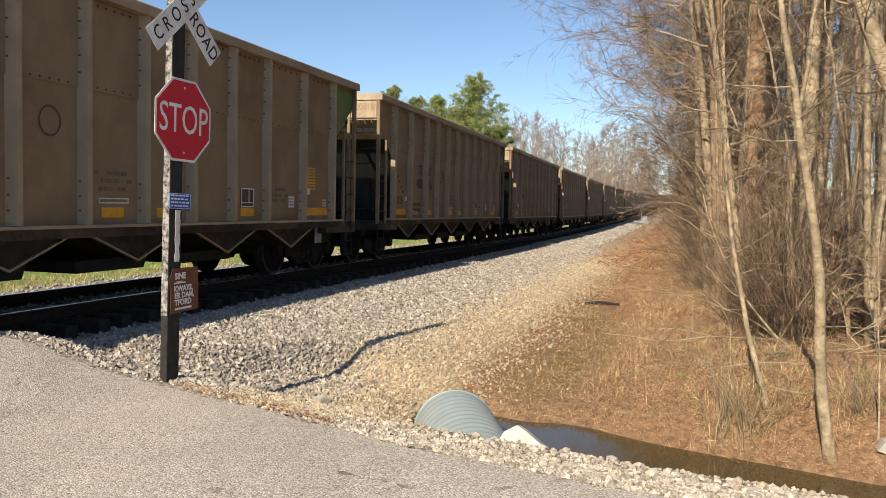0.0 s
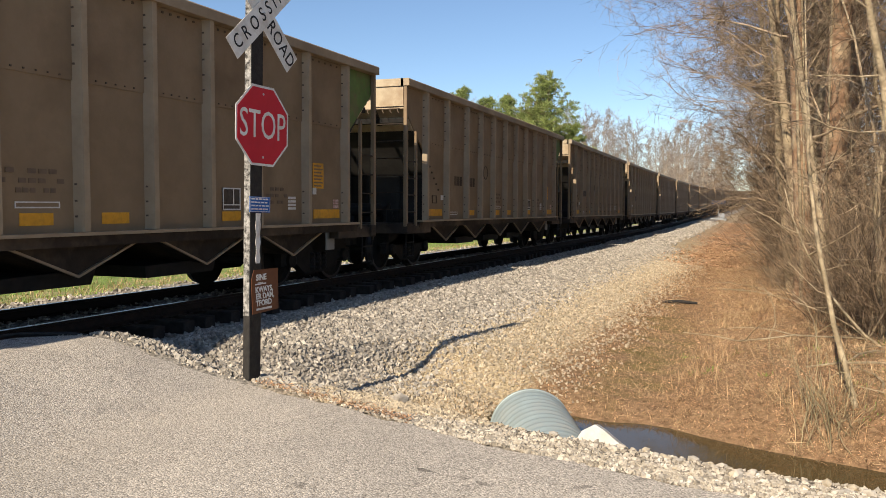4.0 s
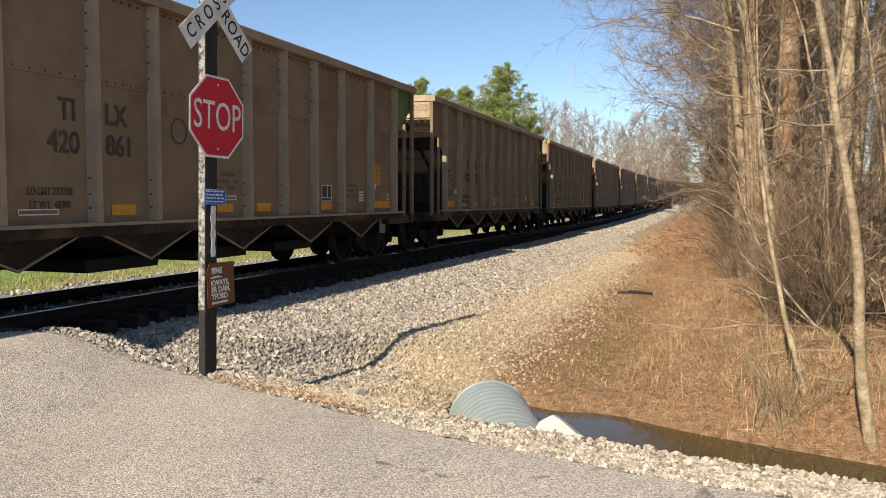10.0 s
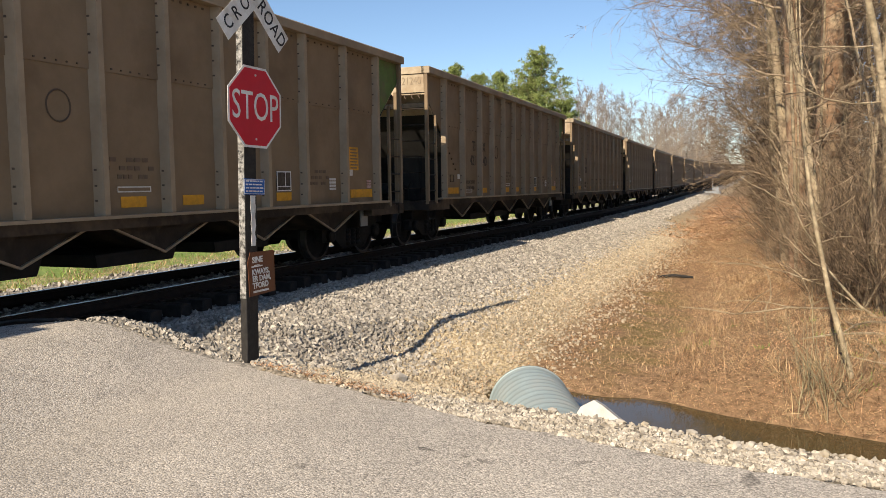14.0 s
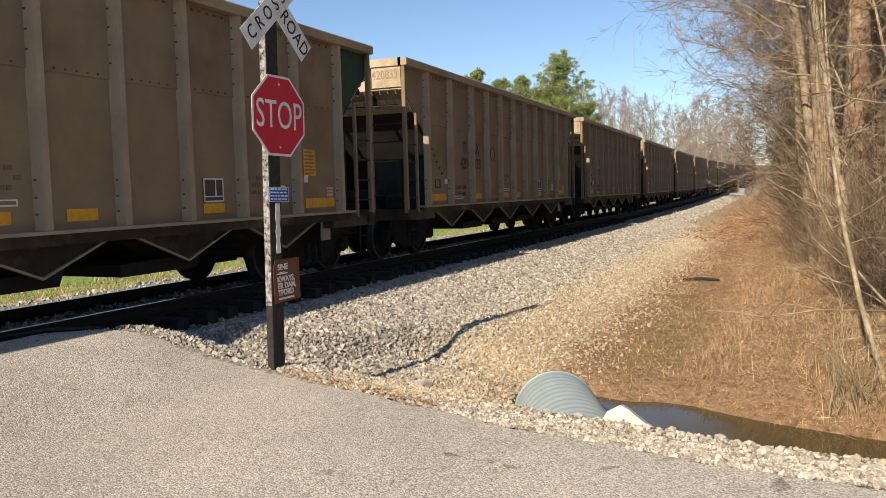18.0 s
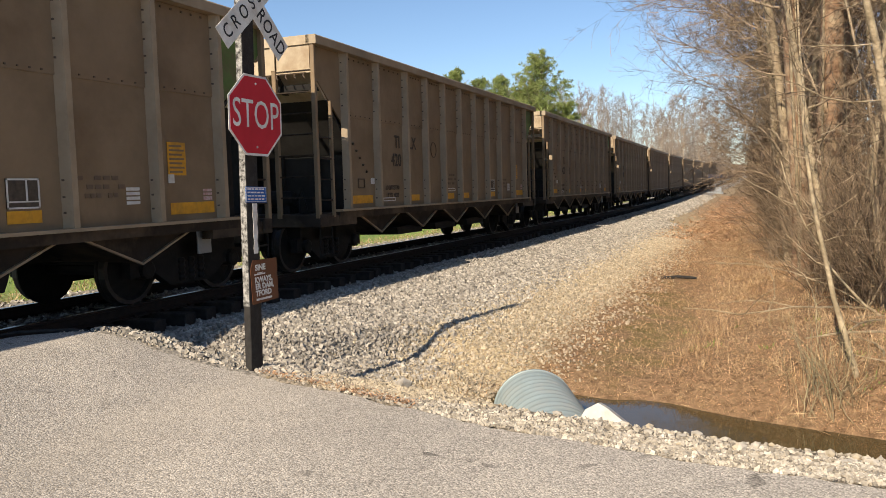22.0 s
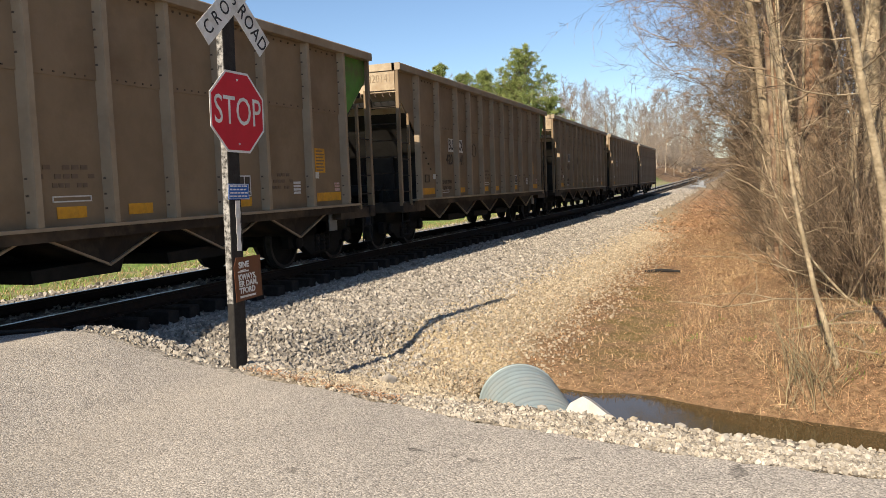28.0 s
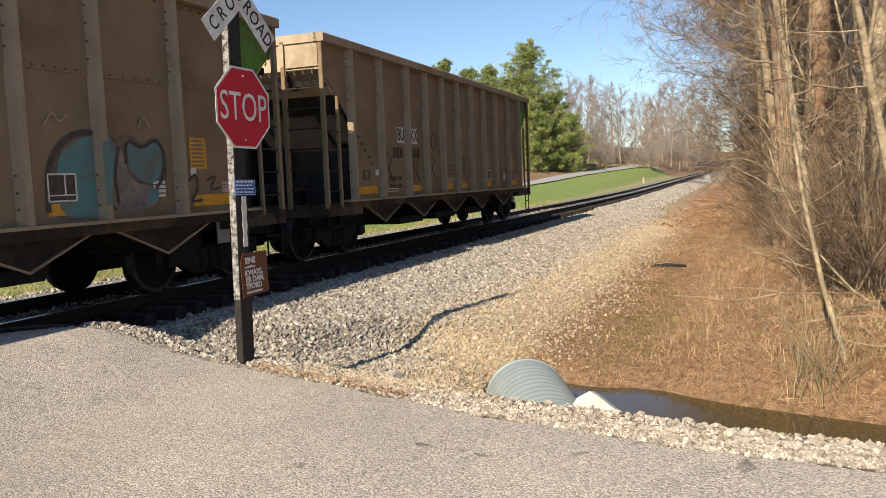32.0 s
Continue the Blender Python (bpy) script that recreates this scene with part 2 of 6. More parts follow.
M["smoke"] = mat("smoke", (0.075, 0.06, 0.05), (0.19, 0.135, 0.09), 5, 0.7, c=(0.20, 0.14, 0.092), cscale=2.0)
M["grey_paint"] = mat("grey_paint", (0.26, 0.23, 0.20), (0.14, 0.12, 0.105), 5, 0.6)
M["concrete"] = mat("concrete", (0.68, 0.64, 0.57), (0.52, 0.48, 0.42), 6, 0.85, bump=0.3)
M["far_road"] = mat("far_road", (0.42, 0.39, 0.37), (0.36, 0.335, 0.315), 1.0, 0.95)


def water_material():
    m = bpy.data.materials.new("water")
    m.use_nodes = True
    nt = m.node_tree
    bs = nt.nodes["Principled BSDF"]
    bs.inputs["Base Color"].default_value = (0.085, 0.062, 0.028, 1)
    bs.inputs["Roughness"].default_value = 0.04
    bs.inputs["IOR"].default_value = 1.33
    n = nt.nodes.new("ShaderNodeTexNoise")
    n.inputs["Scale"].default_value = 7
    b = nt.nodes.new("ShaderNodeBump")
    b.inputs["Strength"].default_value = 0.03
    nt.links.new(n.outputs[0], b.inputs["Height"])
    nt.links.new(b.outputs[0], bs.inputs["Normal"])
    return m


M["water"] = water_material()


# ---- mesh building ----
class Build:
    """Collects vertices and faces of one mesh."""

    def __init__(self):
        self.v, self.f = [], []

    def add(self, verts, faces):
        n = len(self.v)
        self.v.extend(verts)
        self.f.extend([tuple(n + i for i in f) for f in faces])
        return self

    def box(self, x0, x1, y0, y1, z0, z1, b=0.0):
        """A box; with b its edges are cut back by that much."""
        if not b:
            v = [(x, y, z) for x in (x0, x1) for y in (y0, y1) for z in (z0, z1)]
            return self.add(v, [(0, 1, 3, 2), (4, 6, 7, 5), (0, 4, 5, 1), (2, 3, 7, 6), (0, 2, 6, 4), (1, 5, 7, 3)])
        bm = bmesh.new()
        bmesh.ops.create_cube(bm, size=1)
        for q in bm.verts:
            q.co = Vector(((x0 + x1) / 2 + q.co.x * (x1 - x0), (y0 + y1) / 2 + q.co.y * (y1 - y0), (z0 + z1) / 2 + q.co.z * (z1 - z0)))
        bmesh.ops.bevel(bm, geom=bm.edges[:], offset=b, segments=1, affect="EDGES")
        return self.take(bm)

    def take(self, bm):
        bm.verts.index_update()
        self.add([tuple(q.co) for q in bm.verts], [tuple(q.index for q in f.verts) for f in bm.faces])
        bm.free()
        return self

    def prism(self, outline, axis, a, b):
        """An outline of two coordinates pushed along an axis from a to b."""
        n = len(outline)
        put = {"x": lambda p, t: (t, p[0], p[1]), "y": lambda p, t: (p[0], t, p[1]), "z": lambda p, t: (p[0], p[1], t)}[axis]
        v = [put(p, a) for p in outline] + [put(p, b) for p in outline]
        f = [tuple(range(n))[::-1], tuple(range(n, 2 * n))] + [(i, (i + 1) % n, n + (i + 1) % n, n + i) for i in range(n)]
        return self.add(v, f)

    def lathe(self, profile, axis, centre, sides=20):
        """Rings of (radius, place along axis) about an axis through centre."""
        c, v, f = Vector(centre), [], []
        for r, t in profile:
            for k in range(sides):
                a = 2 * math.pi * k / sides
                p, q = r * math.cos(a), r * math.sin(a)
                v.append(tuple(c + Vector({"x": (t, p, q), "y": (p, t, q), "z": (p, q, t)}[axis])))
        for i in range(len(profile) - 1):
            for k in range(sides):
                f.append((i * sides + k, i * sides + (k + 1) % sides, (i + 1) * sides + (k + 1) % sides, (i + 1) * sides + k))
        f.append(tuple(range(sides))[::-1])
        f.append(tuple(range((len(profile) - 1) * sides, len(profile) * sides)))
        return self.add(v, f)

    def tube(self, pts, radii, sides=6, cap=True):
        P = np.array(pts, float)
        n = len(P)
        d = np.gradient(P, axis=0)
        d /= np.maximum(np.linalg.norm(d, axis=1), 1e-9)[:, None]
        ref = np.array((0.31, 0.2, 0.93)) if abs(d[0][2]) < 0.8 else np.array((0.95, 0.2, 0.1))
        u = np.cross(d, ref)
        u /= np.maximum(np.linalg.norm(u, axis=1), 1e-9)[:, None]
        w = np.cross(d, u)
        a = np.arange(sides) * 2 * np.pi / sides
        ring = np.cos(a)[None, :, None] * u[:, None, :] + np.sin(a)[None, :, None] * w[:, None, :]
        V = (P[:, None, :] + np.array(radii, float)[:, None, None] * ring).reshape(-1, 3)
        f = [(i * sides + k, i * sides + (k + 1) % sides, (i + 1) * sides + (k + 1) % sides, (i + 1) * sides + k) for i in range(n - 1) for k in range(sides)]
        if cap:
            f.append(tuple(range((n - 1) * sides, n * sides)))
        return self.add(V.tolist(), f)

    def mesh(self, name, material, smooth=False):
        me = bpy.data.meshes.new(name)
        me.from_pydata(self.v, [], self.f)
        me.materials.append(material)
        if smooth:
            me.polygons.foreach_set("use_smooth", np.ones(len(me.polygons), bool))
        me.update()
        return me


def part(name, b, material, parent=None, label="", smooth=False, at=None):
    """Links a Build or a mesh as one object under a thing or a part."""
    me = b.mesh(name, material, smooth) if isinstance(b, Build) else b
    ob = new(name, me)
    if parent:
        ob.parent = parent
    if at is not None:
        ob.matrix_basis = at
    if label:
        ob["label"] = label
    return ob


def thing(name, label, category, group="", kind="", at=None):
    ob = new(name)
    ob.empty_display_size = 0.1
    if at is not None:
        ob.matrix_basis = at
    return tagged(ob, label, category, group, kind)


def text_mesh(text, size, thick=0.002, bold=0.0, narrow=1.0, spacing=1.0):
    """Letters as a mesh in the x-z plane facing -y, centred, size = letter height."""
    cu = bpy.data.curves.new("letters", "FONT")
    cu.body, cu.size, cu.align_x, cu.align_y = text, size * 1.42, "CENTER", "CENTER"
    cu.extrude, cu.offset, cu.space_character, cu.resolution_u = thick, bold, spacing, 3
    ob = bpy.data.objects.new("letters", cu)
    scene.collection.objects.link(ob)
    me = bpy.data.meshes.new_from_object(ob.evaluated_get(bpy.context.evaluated_depsgraph_get()))
    bpy.data.objects.remove(ob)
    bpy.data.curves.remove(cu)
    me.transform(Matrix.Rotation(radians(90), 4, "X") @ Matrix.Diagonal((narrow, 1, 1, 1)))
    return me


TEXTS = {}


def letters(name, text, size, material, parent, at, **k):
    """Letters as a part; alike texts share one mesh."""
    key = (text, size, material.name, *sorted(k.items()))
    if key not in TEXTS:
        TEXTS[key] = text_mesh(text, size, **k)
        TEXTS[key].materials.clear()
        TEXTS[key].materials.append(material)
    ob = part(name, TEXTS[key], material, parent, at=at)
    if size < 0.26:
        ob["kind"] = "stuff"
    return ob


# ---- the plan: track, road and ground ----
TRACK_Y = [-600, 8, 16, 29, 45, 60, 75, 100, 130, 160, 200, 260, 420, 700]
TRACK_X = [-8.58, -8.58, -8.60, -8.86, -9.25, -9.63, -10.05, -10.65, -10.9, -10.9, -10.6, -9.6, -5, 8]
TRACK_Z = [.30, .30, .29, .22, .12, .07, .06, .15, .40, .70, 1.35, 2.2, 4, 6]
ALONG = np.arange(-600, 700, 1.0)


def smoothed(nodes):
    v = np.interp(ALONG, TRACK_Y, nodes)
    return np.convolve(np.pad(v, 4, mode="edge"), np.ones(9) / 9, "valid")


CENTRE_X, RAIL_Z = smoothed(TRACK_X), smoothed(TRACK_Z)


def track_x(y):
    return np.interp(y, ALONG, CENTRE_X)


def track_z(y):
    return np.interp(y, ALONG, RAIL_Z)


def ss(a, b, x):
    t = np.clip((x - a) / (b - a), 0, 1)
    return t * t * (3 - 2 * t)


EDGE_X = [-40, -9, -7.2, -6.9, -6.6, -6.15, -5.4, -4.6, -3.1, -1.97, -1.18, -0.36, 0.14, 0.59, 3, 8, 60]
EDGE_Y = [4.6, 4.6, 4.7, 5.2, 5.55, 5.92, 6.07, 6.34, 5.78, 5.35, 5.16, 4.95, 4.90, 4.86, 4.4, 3.4, -8]


def road_edge(x):
    """y of the far edge of the road's asphalt, which swings back where the road meets the track."""
    return (np.interp(x - 0.15, EDGE_X, EDGE_Y) + np.interp(x, EDGE_X, EDGE_Y) + np.interp(x + 0.15, EDGE_X, EDGE_Y)) / 3


def road_z(x):
    return 0.42 * ss(-4.5, -6.2, x) - 0.14 * ss(-6.6, -7.3, x) - 0.2 * ss(-12, -20, x)


def bank(x, y):
    """Ballast bank, swale and woodland floor, without the road and its ditch."""
    u = x - track_x(y)
    top = track_z(y) - 0.17
    right = np.interp(u, [-3.2, -2.4, -1.5, -1.2, 1.2, 1.55, 2.3, 4.6, 6.4, 7.3, 9.0, 12, 30, 80], [-0.2, -0.04, -0.05, -0.14, -0.17, -0.15, -0.03, -0.30, -0.50, -0.56, -0.32, -0.10, 0.3, 6.0]) + top
    left = np.interp(-u, [2.4, 3.6, 6, 14, 25, 60, 200], [0, -0.35, -0.30, 0.15, 0.5, 2.5, 8]) + top
    right = right + 0.02 * np.maximum(0, np.minimum(y, 190) - 135) * ss(6, 14, u)
    left = left + 3.2 * ss(18.5, 27, -u) * ss(112, 150, y) + 0.018 * np.maximum(0, np.minimum(y, 200) - 150) * ss(10, 16, -u) + 0.022 * np.maximum(0, np.minimum(y, 170) - 75) * ss(4, 9, -u)
    z = np.where(u > 0, right, left)
    return z + 0.05 * np.sin(x * 0.9 + y * 0.37) * np.sin(y * 0.51 - x * 0.3) * ss(4.0, 6.0, np.abs(u))


def ditch_depth(x):
    return np.interp(x, [-7.2, -5.6, -4.4, -3.2, -2.4, -1.5, 8, 14], [0.0, -0.12, -0.44, -0.52, -0.72, -0.82, -0.85, -0.85])


def ground_z(x, y):
    x, y = np.asarray(x, float), np.asarray(y, float)
    v = (y - road_edge(x)) * 0.95
    z = bank(x, y)
    vc = np.interp(x, [-6, -4.4, -2.5, -1.0, 3], [0.9, 1.3, 2.0, 2.25, 1.95])
    d = ditch_depth(x)
    near = np.interp(v / vc, [0, 0.34, 0.82, 1.0], [0, 0.10, 0.92, 1.0])
    rz = road_z(x)
    zi = rz + (d - rz) * near
    far = ss(0.0, 1.0, (v - vc - np.interp(x, [-5.2, -4.2, -3.2, -1.6, 3], [0.3, 1.5, 1.0, 0.15, 0.15])) / np.interp(x, [-5, -4.2, -3, -1, 3], [0.8, 0.95, 0.95, 1.5, 1.5]))
    zo = d + (z - d) * far
    out = np.where(v < vc, zi, zo)
    on_track = ss(-6.9, -7.5, x)
    out = out * (1 - on_track) + z * on_track
    return np.where(v < 0.0, np.where(x > -7.0, rz - 0.06, np.minimum(z, rz - 0.06)), out)


def grid(xs, ys, height):
    X, Y = np.meshgrid(xs, ys)
    Z = height(X, Y)
    n, m = X.shape
    v = np.stack([X, Y, Z], -1).reshape(-1, 3)
    i = (np.arange(n - 1)[:, None] * m + np.arange(m - 1)[None, :]).ravel()
    b = Build()
    b.v = v.tolist()
    b.f = [tuple(q) for q in np.stack([i, i + 1, i + m + 1, i + m], 1).tolist()]
    return b


def spaced(*runs):
    """Places along an axis from runs of (start, end, step)."""
    return np.unique(np.concatenate([np.arange(a, e, s) for a, e, s in runs] + [np.array([runs[-1][1]])]))


xs = spaced((-900, -100, 100), (-100, -30, 8), (-30, -12, 0.8), (-12, -7.2, 0.3), (-7.2, 2.5, 0.09), (2.5, 8, 0.3), (8, 30, 1.5), (30, 100, 10), (100, 900, 100))
ys = spaced((-900, -100, 100), (-100, 2, 6), (2, 4.5, 0.3), (4.5, 14, 0.09), (14, 30, 0.25), (30, 60, 0.8), (60, 220, 3), (220, 700, 30), (700, 1200, 100))


def ground_material():
    """Soil, litter, tan gravel, ballast and grass by their stretches of the plan, broken up by noise."""
    m = mat("ground_surface", (0.34, 0.215, 0.12), (0.15, 0.09, 0.048), 13, 1.0, bump=0.9, bscale=34)
    nt = m.node_tree
    bs = nt.nodes["Principled BSDF"]
    N, L = nt.nodes.new, nt.links.new
    soil = bs.inputs["Base Color"].links[0].from_socket
    tc = N("ShaderNodeTexCoord").outputs["Object"]

    def noise_col(s, a, b):
        n = N("ShaderNodeTexNoise")
        n.inputs["Scale"].default_value, n.inputs["Detail"].default_value = s, 5
        L(tc, n.inputs["Vector"])
        r = N("ShaderNodeValToRGB")
        r.color_ramp.elements[0].position, r.color_ramp.elements[0].color = 0.38, (*a, 1)
        r.color_ramp.elements[1].position, r.color_ramp.elements[1].color = 0.62, (*b, 1)
        L(n.outputs[0], r.inputs[0])
        return r.outputs[0]

    def zone(name):
        at = N("ShaderNodeAttribute")
        at.attribute_name = name
        n = N("ShaderNodeTexNoise")
        n.inputs["Scale"].default_value, n.inputs["Detail"].default_value = 2.2, 6
        L(tc, n.inputs["Vector"])
        k = N("ShaderNodeMath")
        k.operation = "ADD"
        L(at.outputs["Fac"], k.inputs[0])
        L(n.outputs[0], k.inputs[1])
        r = N("ShaderNodeMapRange")
        r.inputs[1].default_value, r.inputs[2].default_value = 0.85, 1.15
        L(k.outputs[0], r.inputs[0])
        return r.outputs[0]

    def over(f, x, y):
        k = N("ShaderNodeMix")
        k.data_type = "RGBA"
        L(f, k.inputs[0])
        L(x, k.inputs[6])
        L(y, k.inputs[7])
        return k.outputs[2]

    col = over(zone("gravel"), soil, noise_col(28, (0.27, 0.205, 0.12), (0.54, 0.43, 0.275)))
    col = over(zone("green"), col, noise_col(6, (0.15, 0.11, 0.04), (0.22, 0.165, 0.06)))
    # stone and verge beds are darkened to read as shaded gaps between stones
    col = over(zone("stone"), col, noise_col(26, (0.13, 0.115, 0.098), (0.36, 0.32, 0.27)))
    col = over(zone("meadow"), col, over(zone("dry"), noise_col(3, (0.16, 0.235, 0.05), (0.25, 0.30, 0.085)), noise_col(5, (0.29, 0.245, 0.12), (0.42, 0.35, 0.19))))
    col = over(zone("verge"), col, noise_col(22, (0.12, 0.10, 0.075), (0.40, 0.34, 0.265)))
    L(col, bs.inputs["Base Color"])
    return m


def add_zones(me):
    n = len(me.vertices)
    co = np.empty(n * 3)
    me.vertices.foreach_get("co", co)
    x, y = co[0::3], co[1::3]
    u = x - track_x(y)
    v = (y - road_edge(x)) * 0.95
    stone = np.where(u > 0, 1 - ss(3.6, 4.8 + 0 * u, u + 0.5 * ss(20, 60, y)), 1 - ss(2.2, 3.2, -u)) * (np.abs(y) < 400)
    verge = (1 - ss(0.9, 1.4, v)) * (v > -1) * (u > 4.2)
    stone = stone * (1 - verge)
    gravel = np.where(u > 0, 1 - ss(5.2, 6.8, u), 0) * (1 - 0.5 * ss(25, 60, y))
    green = np.exp(-((u - 7.0) / 0.8) ** 2) * np.exp(-((y - 11.5) / 4.5) ** 2) * 0.6 + 0.3 * np.exp(-((u - 6.6) / 0.7) ** 2) * (y > 14)
    meadow = ss(2.8, 3.8, -u) * (1 - ss(150, 165, y)) * np.where(y > 70, 1 - ss(17.0, 18.5, -u), 1 - ss(50, 70, -u))
    dry = 0.45 * np.exp(-((-u - 5.0) / 0.7) ** 2) + 0.15 + 0.16 * ss(60, 100, y)
    for name, val in (("stone", stone), ("gravel", gravel), ("green", green), ("meadow", meadow), ("dry", dry), ("verge", verge)):
        at = me.attributes.new(name, "FLOAT", "POINT")
        at.data.foreach_set("value", val.astype(np.float32))


ground = grid(xs, ys, ground_z)
M["ground"] = ground_material()
ground = part("ground", ground, M["ground"], smooth=True)
add_zones(ground.data)
tagged(ground, "trackside ground of ballast, dry grass, leaf litter and soil", "ground", kind="structure")

# the road: one asphalt slab with a ragged far edge
rx = spaced((-30, -8.0, 0.5), (-8.0, 4, 0.08), (4, 60, 1.0))
rng = np.random.default_rng(5)
ragged = np.convolve(rng.normal(0, 0.09, len(rx) + 8), np.ones(9) / 9, "valid") + 0.012 * rng.normal(0, 1, len(rx))
b = Build()
steps = [0.0, 0.02, 0.5, 1.5, 3.0, 6.0, 10.0]
rows = []
for k, s in enumerate(steps):
    yv = road_edge(rx) - s + (ragged if k < 2 else 0)
    drop = -0.05 if k == 0 else 0.0
    rows.append(np.stack([rx, yv, road_z(rx) + drop + 0.006 * np.sin(rx * 2.1 + s)], 1))
b.v = np.concatenate(rows).tolist()
m_ = len(rx)
b.f = [(k * m_ + i, (k + 1) * m_ + i, (k + 1) * m_ + i + 1, k * m_ + i + 1) for k in range(len(steps) - 1) for i in range(m_ - 1)]
road = part("road", b, M["asphalt"])
tagged(road, "worn light grey asphalt road with a ragged edge", "road", kind="structure")

# water in the ditch
b = Build()
wx = np.arange(-2.9, 9.0, 0.3)
lo = [(x, float(road_edge(x)) + 0.9, -0.60) for x in wx]
hi = [(x, float(road_edge(x)) + 4.6, -0.60) for x in wx]
b.v = lo + hi
b.f = [(i, i + 1, len(wx) + i + 1, len(wx) + i) for i in range(len(wx) - 1)]
tagged(part("water", b, M["water"]), "still shallow brown ditch water reflecting the sky", "water", kind="structure")


# ---- track ----
def along(offset, z_up, y0, y1, step):
    ys_ = np.arange(y0, y1, step)
    return [(float(track_x(y)) + offset, float(y), float(track_z(y)) + z_up) for y in ys_]


def sweep(profile, y0, y1, step):
    """A profile of (across, up) carried along the track."""
    b, n = Build(), len(profile)
    ys_ = np.arange(y0, y1, step)
    for y in ys_:
        tx, tz = float(track_x(y)), float(track_z(y))
        b.v.extend([(tx + p, float(y), tz + q) for p, q in profile])
    b.f = [(i * n + k, i * n + (k + 1) % n, (i + 1) * n + (k + 1) % n, (i + 1) * n + k) for i in range(len(ys_) - 1) for k in range(n)]
    return b


track = thing("railway_track", "single railway track on dark wooden ties", "railway track", kind="structure")
for s in (1, -1):
    o = s * 0.755
    foot = [(o - 0.07, -0.17), (o + 0.07, -0.17), (o + 0.07, -0.155), (o + 0.012, -0.13), (o + 0.012, -0.045), (o + 0.036, -0.035), (o + 0.036, -0.004), (o - 0.036, -0.004), (o - 0.036, -0.035), (o - 0.012, -0.045), (o - 0.012, -0.13), (o - 0.07, -0.155)]
    r = part("rail", sweep(foot, -60, 260, 2.0), M["rail"], track, "rusty brown steel rail")
    part("rail_head", sweep([(o - 0.03, -0.006), (o + 0.03, -0.006), (o + 0.026, 0.0), (o - 0.026, 0.0)], -60, 260, 2.0), M["rail_head"], r, "bright worn running surface")
tie_b = Build().box(-1.3, 1.3, -0.11, 0.11, -0.36, -0.175, 0.012)
tie_me = tie_b.mesh("tie", M["tie"])
rng = np.random.default_rng(2)
y = -12.0
count = 0
far_ties = Build()
while y < 200:
    if count < 170:
        part("tie", tie_me, None, track, at=pose(float(track_x(y)) + rng.normal(0, 0.03), y, float(track_z(y)) + rng.normal(0, 0.008), 0, 0, rng.normal(0, 0.8)))
    else:
        far_ties.box(float(track_x(y)) - 1.3, float(track_x(y)) + 1.3, y - 0.11, y + 0.11, float(track_z(y)) - 0.36, float(track_z(y)) - 0.175)
    count += 1
    y += 0.53
tagged(part("far_ties", far_ties, M["tie"], track), kind="stuff")
plate = Build().box(-0.1, 0.1, -0.17, 0.17, -0.18, -0.163).box(-0.13, -0.09, -0.05, -0.02, -0.165, -0.135).box(0.09, 0.13, 0.02, 0.05, -0.165, -0.135).mesh("tie_plate", M["rail"])
y = 5.0
while y < 24:
    for s in (1, -1):
        part("tie_plate", plate, None, track, at=pose(float(track_x(y)) + s * 0.755, y - (y + 12) % 0.53, float(track_z(y))))
    y += 0.53
# crossing planks beside the near rail, where the road meets the track
for o in (0.98, 1.22, -0.98, 0.0, 0.3, -0.3):
    b = Build().box(float(track_x(0)) + o - 0.115, float(track_x(0)) + o + 0.115, -2.0, 4.5, 0.12, 0.285, 0.01)
    part("crossing_plank", b, M["tie"], track, "dark timber crossing plank")


# ---- hopper cars ----
HL, HW, SILL, TOP, PITCH = 7.0, 1.60, 1.06, 3.97, 15.3
RIBS = [-5.87, -4.60, -3.24, -2.17, -1.1, 0.0, 1.08, 2.16, 3.25, 4.60, 5.87]
APEX = [-4.25, -2.12, 0.05, 2.26, 4.42]


